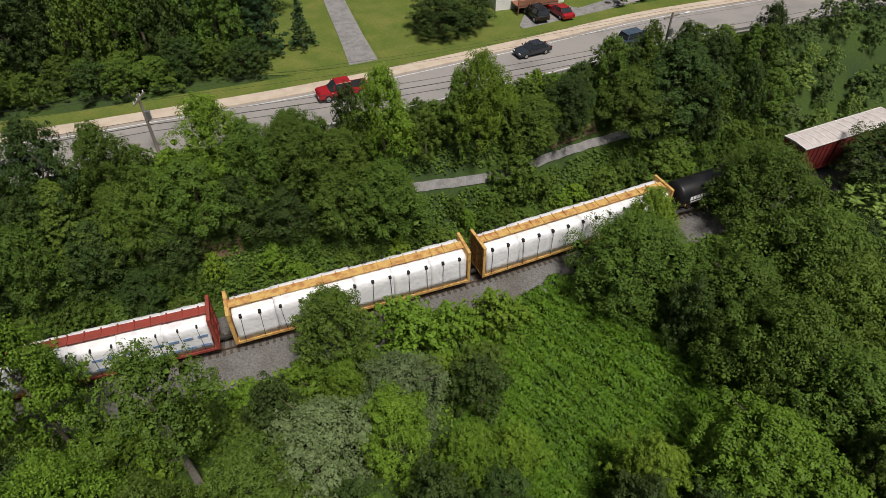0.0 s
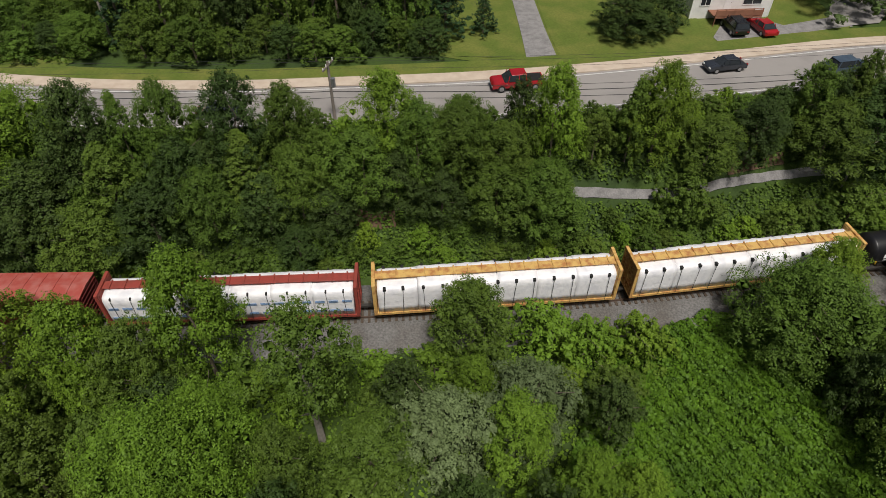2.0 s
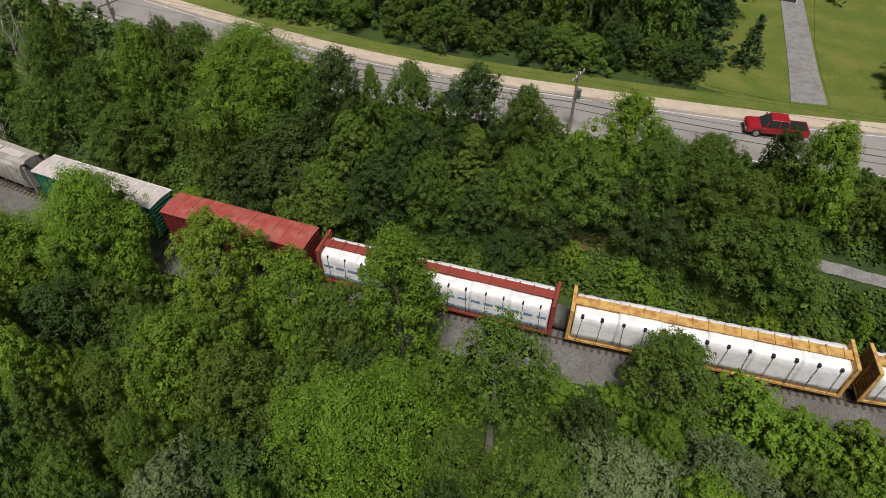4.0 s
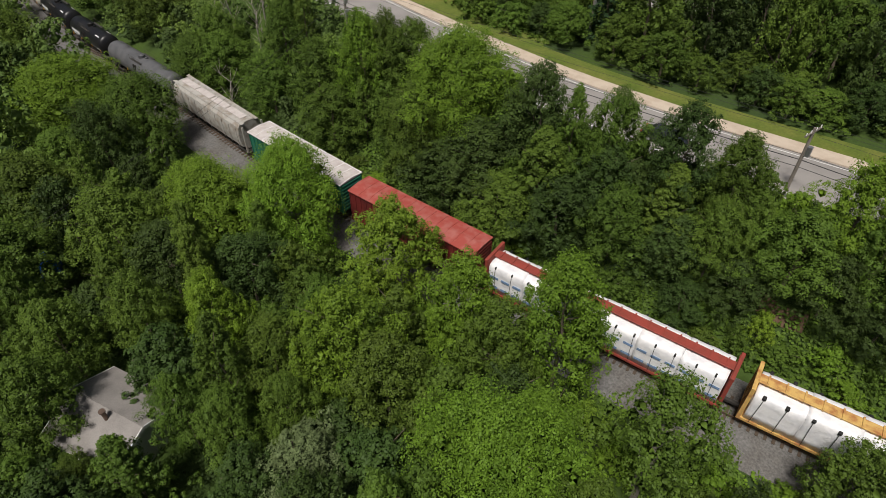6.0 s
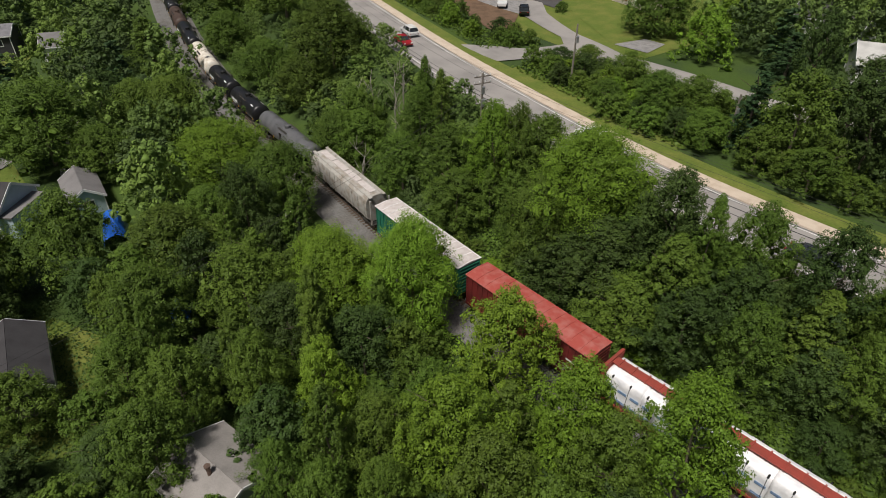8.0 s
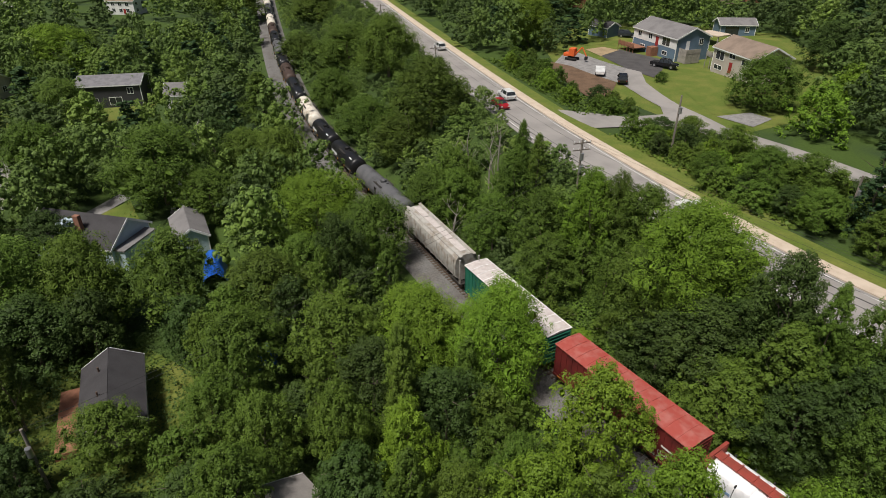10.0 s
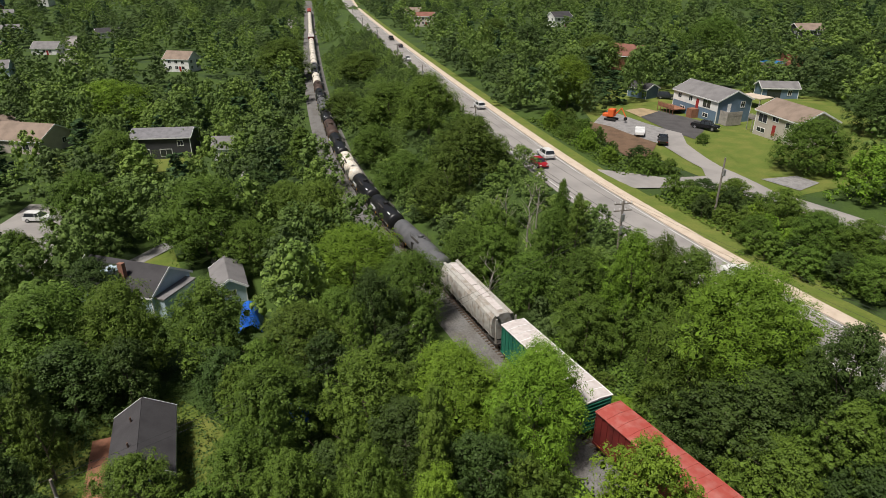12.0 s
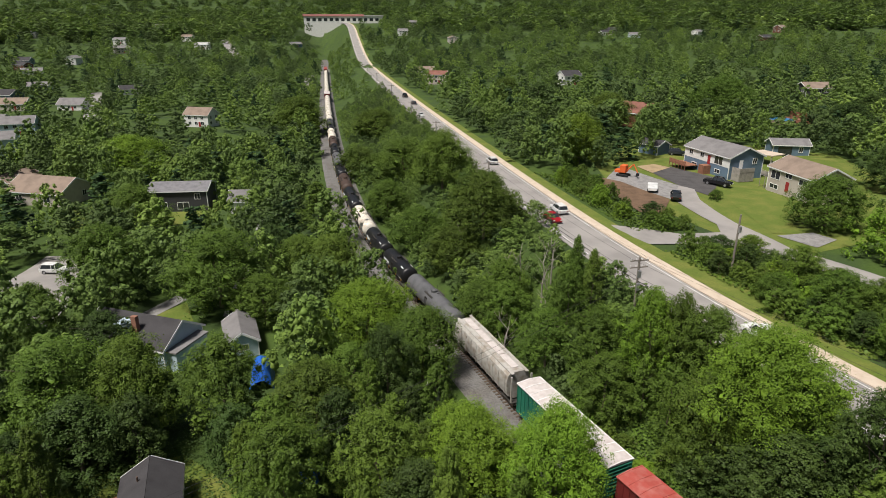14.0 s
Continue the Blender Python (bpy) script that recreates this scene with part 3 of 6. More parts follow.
patch("lawn", [(-24, 66.2), (-10, 65.9), (9, 76), (27, 86.4), (22, 104), (-27, 104), (-30, 92)], GRASS, "broad mown grass slope above the road", "lawn", 0.0)
patch("lawn", [(-19.5, 66.6), (-11.6, 68.2), (-13.6, 74.8), (-16.4, 83.4), (-21.8, 100), (-29, 95), (-25.5, 81.5), (-23.1, 73)], GRASS, "sunny mown lawn beside a drive", "lawn")
patch("driveway", [(-10.5, 66.2), (-7.1, 67.9), (-10.3, 76.8), (-12.6, 83.7), (-18, 101), (-21, 101), (-15.6, 83.3), (-12.9, 74.6)], GRAVEL, "worn grey-brown asphalt drive", "driveway", 0.07)
patch("lawn", [(-6.8, 68.1), (10.6, 77.2), (9.6, 82.7), (6.4, 88), (3, 98), (-16, 100.5), (-12.3, 83.7), (-10.0, 76.8)], GRASS, "wide mown lawn below a white house", "lawn")
patch("driveway", [(11.2, 77.8), (20, 82.6), (27.5, 88), (27, 91.5), (19, 86), (15, 88), (12, 86.5), (10.2, 80)], GRAVEL, "pale grey gravel parking drive", "driveway", 0.07)
patch("lawn", [(21, 83.6), (26.4, 86.2), (27.2, 88), (19.8, 83.6)], GRASS, "narrow grass strip", "lawn", 0.09)
patch("street", [(24, 86.5), (31, 90), (40, 110), (30, 112)], ASPHALT, "grey asphalt side street", "street", 0.12)
patch("street", [(-111.5, 45.3), (-99.0, 45.5), (-99.6, 48.4), (-97.5, 58.1), (-94.3, 62.6), (-89, 63.6), (-84, 66.2), (-77.9, 67.8), (-52, 76), (-52, 81), (-79, 72.2), (-88.9, 70.0), (-92.8, 68.6), (-105.8, 69.0), (-120.9, 71.5), (-127.5, 74.5), (-131, 73), (-122.5, 66.2), (-106.8, 65.5), (-102.4, 63.2), (-103, 56.1)], ASPHALT, "grey asphalt side street joining the road", "street", 0.12)
patch("driveway", [(-98.3, 70.8), (-92, 73), (-94.5, 79), (-98.5, 78)], GRAVEL, "grey asphalt drive", "driveway", 0.1)
patch("gravel_yard", [(-141, 61), (-151.5, 69.5), (-129, 73.5), (-122, 66.0)], GRAVEL, "flat grey gravel building pad", "yard", 0.1)
patch("sand_patch", [(-150.5, 73.6), (-152, 79.2), (-148.2, 81.4), (-143.4, 73.8)], material("sand", (0.36, 0.27, 0.16), 0.95, vary=0.25, scale=0.6, fine=6, bump=0.6), "spread of pale tan sand beside the drive", "sand", 0.12)
patch("dirt_bank", [(-143, 59.5), (-137, 63), (-122, 65.5), (-113, 58.5), (-116, 55.5), (-131, 57)], DIRT, "bare brown soil bank", "soil", 0.16)
patch("driveway", [(-144.3, 74.1), (-149.2, 82), (-135.5, 85.5), (-128, 80), (-123.5, 75), (-129, 73)], DARK_ASPHALT, "new dark asphalt drive", "driveway", 0.08)
patch("lawn", [(-121.0, 77.4), (-127.5, 82), (-124, 88), (-98.6, 88), (-98.6, 79), (-99.5, 71)], GRASS, "mown lawn in front of a beige house", "lawn", 0.05)
patch("lawn", [(-176, 70), (-152, 64), (-140, 60.5), (-120, 60), (-98, 63), (-90, 70), (-94, 92), (-104, 100), (-122, 120), (-150, 130), (-178, 110)], GRASS, "patchy grass yard around the houses", "lawn", 0.0)
patch("lawn", [(-172, 72), (-155, 70.5), (-154.5, 86), (-151.5, 99), (-138, 99), (-120, 118), (-150, 130), (-178, 110)], GRASS, "grass yard behind the houses", "lawn", 0.04)
patch("lawn", [(-112, 46.5), (-124, 46.5), (-150, 47), (-150, 52), (-118, 56), (-104, 57), (-101.5, 50)], GROUND, "rough weedy verge", "grass", 0.0)
patch("lawn", [(-96, 46.8), (-62, 51), (-62, 54), (-80, 53), (-96, 50)], GRASS, "grass verge", "grass", 0.03)
patch("lawn", [(-71, -30), (-60, -29), (-54, -22), (-52, -12), (-58, -10), (-66, -13), (-73, -19)], GRASS, "shaded back lawn beside a grey roofed house", "lawn", 0.05)
patch("driveway", [(-104, -44), (-111, -43.5), (-122, -43.2), (-137, -46), (-139, -55), (-122, -57), (-112, -52)], ASPHALT, "grey asphalt street between trees", "street", 0.08)
patch("driveway", [(-106, -19.0), (-128, -18.4), (-157, -17.0), (-157, -15.4), (-128, -16.6), (-106, -16.8)], GRAVEL, "grey gravel lane", "lane", 0.08)
patch("lane", [(-116, -27.5), (-108, -33), (-106, -31), (-114, -25.5)], GRAVEL, "narrow gravel lane", "lane", 0.08)
patch("lawn", [(-101, -22), (-113, -25.5), (-107, -31), (-99, -29)], GRASS, "small green lawn", "lawn", 0.05)
patch("lawn", [(-158, -30), (-170, -26), (-196, -44), (-170, -60), (-150, -55)], GRASS, "green lawn among trees", "lawn", 0.05)
patch("street", [(-320, -104), (-450, -139), (-450, -132), (-320, -96)], ASPHALT, "pale grey street", "street", 0.2, 10)
patch("street", [(-690, -76), (-725, -84), (-800, -100), (-870, -118), (-870, -108), (-800, -90), (-725, -74), (-690, -68)], ASPHALT, "pale grey street between lawns", "street", 0.3, 10)
patch("street", [(-480, -7), (-720, -5), (-720, 3), (-480, 0)], ASPHALT, "pale grey street", "street", 0.2, 12)
# footpath on the bank
PATH = smooth_line([(24, 63.0), (17.8, 60.1), (12.9, 57.7), (9.7, 56.0), (5.0, 53.8), (1.0, 52.3), (-1.9, 51.3), (-5, 50.2)], 1.0)
strip("footpath", PATH, -0.3, 0.3, 0.22, GRAVEL, "narrow grey gravel footpath on the wooded bank", "footpath", follow=True)
strip("footpath", smooth_line([(12.0, 58.2), (14.6, 59.6), (17.6, 61.2)], 1.0), -0.4, 0.4, 0.2, DIRT, "short brown earth side path on the bank", "footpath", follow=True)
strip("footpath", smooth_line([(-24.8, 42.5), (-22.9, 42.6), (-21.2, 42.9), (-19.4, 43.7)], 1.0), -0.5, 0.5, 0.2, DIRT, "short brown earth footpath under the trees", "footpath", follow=True)

CLEAR += [[(-148, 48), (-98, 48), (-74, 52), (-70, 64), (-60, 73), (-50, 76), (-50, 85), (-72, 82), (-85, 84), (-98, 90), (-120, 120), (-155, 128), (-168, 104), (-158, 80), (-150, 66)],
          [(-70, -26), (-57, -26), (-52, -14), (-58, -10), (-68, -15)], [(-140, -57), (-137, -45), (-122, -42.4), (-103, -43), (-111, -53), (-122, -58)], [(-104, -20), (-130, -19), (-130, -15.5), (-92, -12), (-92, -18)],
          [(-99, -35), (-88, -30), (-90, -20), (-116, -24), (-110, -33)], [(-50, -10), (-40, -6), (-42, 0), (-50, -2)], [(-172, -46), (-160, -42), (-162, -18), (-172, -24)], [(-190, -78), (-170, -78), (-170, -58), (-190, -58)],
          [(-76, 86), (-55, 90), (-52, 108), (-74, 100)], [(-212, 92), (-194, 94), (-196, 108), (-214, 106)]]
KEEP_OFF = [(-90, -12, 3.0), (-67, -6.5, 2.0), (-80, 8.6, 1.0)]
TREE_SPOTS += KEEP_OFF


def sight_gap(x, y, half, reach):
    """Open ground in front of a house, on its side towards the railway's bend."""
    a = math.atan2(-3 - y, -15 - x)
    u, v = Vector((math.cos(a), math.sin(a))), Vector((-math.sin(a), math.cos(a)))
    c = Vector((x, y))
    CLEAR.append([tuple(c - v * half), tuple(c + v * half), tuple(c + v * half * 0.7 + u * reach), tuple(c - v * half * 0.7 + u * reach)])


for gx_, gy_, half_, reach_ in ((-44.3, -5.4, 4.5, 7), (-171, -35.5, 8, 34), (-165, -21.6, 4, 24), (-181, -68, 9, 36), (-97, -28, 8, 22), (-97, -15.4, 5, 14), (-128, -50.5, 9, 28), (-87, -12, 4.5, 15), (-67, -6.3, 2, 5), (-61, -20, 6, 9), (-106, -17, 4, 8), (-204, 103, 9, 34), (-199, 154, 10, 42), (-155, 119, 7, 12), (-65, 98, 6, 14)):
    sight_gap(gx_, gy_, half_, reach_)


def dead_tree(x, y, h, seed):
    rng = random.Random(seed)
    z = float(land(x, y)[0])
    ob = empty("dead_tree", pose(x, y, z), "bare grey dead tree with forked branches", "dead tree")
    me = trunk_mesh("trunk", h, 2, 2.4, BARK_PALE, seed, limbs=16, thick=0.13)
    o = new("trunk", me)
    o.parent = ob


for k, (x, y, h) in enumerate(((-115, 20.5, 9), (-96, 25.5, 10), (-92.3, 27.5, 10), (-89.5, 27.0, 9), (-98.5, 24.5, 9), (-94, 29.5, 8), (24.5, 62, 7), (-86, 20, 8))):
    dead_tree(x, y, h, 60 + k)
    TREE_SPOTS.append((x, y, 0.6))


# ---- railway ----
def paint(name, c, rough=0.55, vary=0.08, second=None, scale=0.8, spec=0.4):
    return material(name, c, rough, vary=vary, scale=scale, fine=9, bump=0.08, second=second, spec=spec)


TIE_STEP = 0.62
seg = np.linalg.norm(np.diff(TRACK, axis=0), axis=1)
ARC = np.concatenate([[0], np.cumsum(seg)])


def on_track(s):
    """Place and heading (degrees; the car's +x end towards the line's start) at s metres along the railway."""
    x, y = np.interp(s, ARC, TRACK[:, 0]), np.interp(s, ARC, TRACK[:, 1])
    x2, y2 = np.interp(s - 1, ARC, TRACK[:, 0]), np.interp(s - 1, ARC, TRACK[:, 1])
    x3, y3 = np.interp(s + 1, ARC, TRACK[:, 0]), np.interp(s + 1, ARC, TRACK[:, 1])
    return x, y, math.degrees(math.atan2(y2 - y3, x2 - x3))


def rail(side):
    a, b = offset_line(TRACK, side * 0.755 - 0.04), offset_line(TRACK, side * 0.755 + 0.04)
    n = len(a)
    v = [(*p, 0.62) for p in a] + [(*p, 0.62) for p in b] + [(*p, 0.40) for p in a] + [(*p, 0.40) for p in b]
    f = [(i, i + n, i + n + 1, i + 1) for i in range(n - 1)] + [(i + 1, i + 2 * n + 1, i + 2 * n, i) for i in range(n - 1)] + [(i + n, i + 3 * n, i + 3 * n + 1, i + n + 1) for i in range(n - 1)]
    return mesh_of("rail", v, f, RAIL)


track = empty("railway_track", pose(0, 0, 0), "single railway track of brown steel rails on wooden ties", "railway track", kind="structure")
for side in (-1, 1):
    o = new("rail", rail(side))
    o.parent = track
tie_me = mesh_of("tie", [(x, y, z) for x in (-0.12, 0.12) for y in (-1.3, 1.3) for z in (0.25, 0.44)], [(0, 1, 3, 2), (4, 6, 7, 5), (0, 4, 5, 1), (2, 3, 7, 6), (1, 5, 7, 3)], TIE)


def s_of(x):
    return float(np.interp(-x, -TRACK[:, 0], ARC))



far_v, far_f = [], []
for k in range(int(ARC[-1] / TIE_STEP)):
    x, y, a = on_track(k * TIE_STEP)
    if -120 < x < 40:
        if x > -110:
            o = new("tie", tie_me)
            o.parent = track
            o.matrix_basis = pose(x, y, 0, 0, 0, a)
        else:
            n0 = len(far_v)
            far_v += [tuple(pose(x, y, 0, 0, 0, a) @ v.co) for v in tie_me.vertices]
            far_f += [tuple(i + n0 for i in p.vertices) for p in tie_me.polygons]
o = new("far_ties", mesh_of("far_ties", far_v, far_f, TIE))
o.parent = track

STEEL_DARK = paint("truck_steel", (0.05, 0.045, 0.04), 0.8, 0.2)
CAR_YELLOW = paint("yellow_paint", (0.62, 0.40, 0.13), 0.6, 0.12, (0.40, 0.17, 0.06), 2.0)
CAR_RED = paint("rust_red_paint", (0.30, 0.055, 0.04), 0.6, 0.1, (0.22, 0.05, 0.035), 1.4)
WRAP = material("white_lumber_wrap", (0.85, 0.84, 0.85), 0.42, vary=0.06, scale=1.1, fine=2.6, bump=1.0, second=(0.72, 0.72, 0.75), spec=0.5)
WRAP_BLUE = paint("blue_print", (0.16, 0.25, 0.40), 0.5, 0.15)
BLACK_TANK = paint("black_tank_paint", (0.012, 0.012, 0.014), 0.38, 0.1, (0.02, 0.019, 0.018))
GREY_TANK = paint("grey_tank_paint", (0.12, 0.12, 0.125), 0.5, 0.1)
WHITE_TANK = paint("white_tank_paint", (0.72, 0.68, 0.60), 0.5, 0.06, (0.5, 0.42, 0.33), 1.0)
BROWN_TANK = paint("brown_tank_paint", (0.07, 0.045, 0.035), 0.6, 0.15)
BOX_RED = paint("boxcar_red", (0.16, 0.022, 0.02), 0.6, 0.12, (0.11, 0.02, 0.018))
BOX_GREEN = paint("boxcar_green", (0.018, 0.15, 0.095), 0.55, 0.1, (0.015, 0.11, 0.075))
ROOF_PALE = paint("galvanised_roof", (0.58, 0.53, 0.51), 0.5, 0.08, (0.48, 0.42, 0.40), 1.5)
ROOF_RED = paint("red_roof", (0.36, 0.07, 0.055), 0.6, 0.1, (0.40, 0.13, 0.11), 1.2)
ROOF_WHITE = paint("white_seam", (0.78, 0.74, 0.73), 0.5)
HOPPER_GREY = paint("hopper_grey", (0.42, 0.40, 0.37), 0.6, 0.1, (0.28, 0.24, 0.20), 1.2)
MARK_WHITE = paint("white_lettering", (0.8, 0.8, 0.8), 0.5)
MARK_YELLOW = paint("yellow_reflector", (0.75, 0.42, 0.04), 0.5)
TAG_TEAL = paint("teal_spray_paint", (0.05, 0.22, 0.26), 0.6, 0.2)
TAG_WHITE = paint("white_spray_paint", (0.6, 0.58, 0.56), 0.6, 0.2)
BELT = paint("dark_winch", (0.02, 0.02, 0.02), 0.7)

truck_bm = bmesh.new()
for y in (-1.0, 1.0):
    box(truck_bm, -1.25, 1.25, y - 0.09, y + 0.09, 0.42, 0.72, 0.05)
    for x in (-0.9, 0.9):
        box(truck_bm, x - 0.2, x + 0.2, y - 0.13, y + 0.13, 0.28, 0.60, 0.04)
box(truck_bm, -0.25, 0.25, -1.05, 1.05, 0.4, 0.8, 0.04)
truck_me = bpy.data.meshes.new("truck")
truck_bm.to_mesh(truck_me)
truck_bm.free()
truck_me.materials.append(STEEL_DARK)
wheel_bm = bmesh.new()
tube(wheel_bm, (0, -0.80, 0.42), (0, -0.66, 0.42), 0.42, n=14)
tube(wheel_bm, (0, 0.80, 0.42), (0, 0.66, 0.42), 0.42, n=14)
tube(wheel_bm, (0, -0.7, 0.42), (0, 0.7, 0.42), 0.08, n=6)
wheel_me = bpy.data.meshes.new("wheelset")
wheel_bm.to_mesh(wheel_me)
wheel_bm.free()
wheel_me.materials.append(RAIL)
GROUP = "freight cars of the train"


def running_gear(thing, half):
    """Two trucks with their wheelsets, and a coupler at each end."""
    for x in (-(half - 1.9), half - 1.9):
        t = new("truck", truck_me)
        t.parent, t.matrix_basis = thing, pose(x, 0, 0)
        for dx in (-0.9, 0.9):
            w = new("wheelset", wheel_me)
            w.parent, w.matrix_basis = t, pose(dx, 0, 0)
    for s in (-1, 1):
        part("coupler", box(bmesh.new(), min(s * (half - 0.3), s * (half + 0.62)), max(s * (half - 0.3), s * (half + 0.62)), -0.14, 0.14, 0.55, 0.85, 0.03), STEEL_DARK, thing)


def lumber_car(m, length, paint_mat, label, rnd):
    h = length / 2
    car = empty("lumber_car", m, label, "freight car", GROUP)
    running_gear(car, h)
    bm = box(bmesh.new(), -h, h, -1.42, 1.42, 0.98, 1.16, 0.03)
    box(bm, -h + 3, h - 3, -0.35, 0.35, 0.55, 0.98, 0.05)
    for y in (-1.42, 1.42):
        box(bm, -h, h, y - 0.05, y + 0.05, 0.94, 1.19)
    part("deck", bm, paint_mat, car)
    for s in (-1, 1):
        bm = bmesh.new()
        x0 = s * (h - 0.28)
        for y in (-1.38, 0.0, 1.38):
            box(bm, min(x0, s * h), max(x0, s * h), y - 0.11, y + 0.11, 1.1, 4.72, 0.02)
        box(bm, x0 - 0.03, x0 + 0.03, -1.38, 1.38, 1.1, 4.62)
        box(bm, min(x0, s * (h + 0.02)), max(x0, s * (h + 0.02)), -1.5, 1.5, 4.55, 4.8, 0.03)
        bulk = part("bulkhead", bm, paint_mat, car)
        for k in range(7):
            part("rib", box(bmesh.new(), min(x0, s * (h - 0.04)), max(x0, s * (h - 0.04)), -1.36, 1.36, 1.5 + k * 0.45, 1.58 + k * 0.45), paint_mat, bulk)
    part("centre_beam", box(bmesh.new(), -h + 0.3, h - 0.3, -0.10, 0.10, 1.1, 4.5), paint_mat, car)
    part("top_chord", box(bmesh.new(), -h + 0.3, h - 0.3, -0.44, 0.44, 4.52, 4.64, 0.02), paint_mat, car)
    n = 17
    for k in range(n):
        x = -h + 0.9 + k * (length - 1.8) / (n - 1)
        part("chord_rib", box(bmesh.new(), x - 0.06, x + 0.06, -0.52, 0.52, 4.60, 4.73, 0.015), paint_mat, car)
    blue = paint_mat is CAR_RED
    for s in (-1, 1):
        stack = empty("lumber_stack", m, "white plastic wrapped lumber bundles stacked on the freight car" if not blue else "white wrapped lumber bundles with blue printed bands on the freight car", "lumber stack", "wrapped lumber stacks")
        k0, count = -h + 0.42, 6
        step_x = (length - 0.84) / count
        for k in range(count):
            tall = 4.28 + rnd.uniform(-0.1, 0.12)
            bm = bmesh.new()
            n_x, cols = 10, []
            prof_ = [(0.13, 1.18), (1.36, 1.18), (1.41, 2.0), (1.38, 2.75), (1.42, 3.5), (1.36, tall - 0.3), (1.2, tall - 0.06), (0.85, tall), (0.13, tall + 0.02)]
            for i in range(n_x + 1):
                x = k0 + k * step_x + 0.015 + (step_x - 0.03) * i / n_x
                cols.append([bm.verts.new((x, s * (y + rnd.uniform(-0.035, 0.035) * (y > 0.3)), z + rnd.uniform(-0.025, 0.025) * (z > 1.3))) for y, z in prof_])
            for c0, c1 in zip(cols, cols[1:]):
                for j in range(len(prof_) - 1):
                    bm.faces.new((c0[j], c0[j + 1], c1[j + 1], c1[j]))
            for c in (cols[0], cols[-1]):
                bm.faces.new(c)
            bmesh.ops.recalc_face_normals(bm, faces=bm.faces[:])
            bundle = part("wrapped_pack", bm, WRAP, stack, smooth=True)
            if blue:
                for z in (1.75, 1.9, 2.9, 3.05):
                    bm = bmesh.new()
                    for q in range(3):
                        xa = k0 + k * step_x + 0.2 + q * step_x / 3
                        box(bm, xa, xa + step_x / 3 - 0.35, min(s * 1.40, s * 1.455), max(s * 1.40, s * 1.455), z, z + 0.07)
                    part("printed_band", bm, WRAP_BLUE, bundle)
        for k in range(13):
            x = -h + 1.1 + k * (length - 2.2) / 12 + rnd.uniform(-0.1, 0.1)
            bm = tube(bmesh.new(), (x + rnd.uniform(-0.15, 0.15), s * 1.49, 1.1), (x, s * 1.46, 3.95), 0.022, n=5)
            cable = part("cable", bm, BELT, car)
            part("corner_pad", box(bmesh.new(), x - (0.07 if blue else 0.13), x + (0.07 if blue else 0.13), min(s * (1.26 if blue else 1.12), s * 1.46), max(s * 1.12, s * 1.46), 3.96 if not blue else 4.02, 4.27, 0.05), BELT, cable)
    return car


def tags(car, length, side, x0, x1, z0, z1, mat, rnd, name="painted_scrawl"):
    """Spray-painted loops and strokes that spell nothing."""
    bm = bmesh.new()
    x = x0
    while x < x1:
        w = rnd.uniform(0.35, 0.8)
        for _ in range(3):
            cx, cz, r = x + rnd.uniform(0, w), rnd.uniform(z0, z1), rnd.uniform(0.15, 0.35)
            a0, n = rnd.uniform(0, 6), 9
            prev = None
            for i in range(n):
                a = a0 + i * rnd.uniform(0.35, 0.55)
                p = [(cx + r * math.cos(a) * q, side * 1.545, min(max(cz + r * 1.2 * math.sin(a) * q, z0), z1)) for q in (0.72, 1.0)]
                cur = [bm.verts.new(v) for v in p]
                if prev:
                    bm.faces.new((prev[0], prev[1], cur[1], cur[0]))
                prev = cur
        x += w
    return part(name, bm, mat, car, "looping spray-painted strokes")


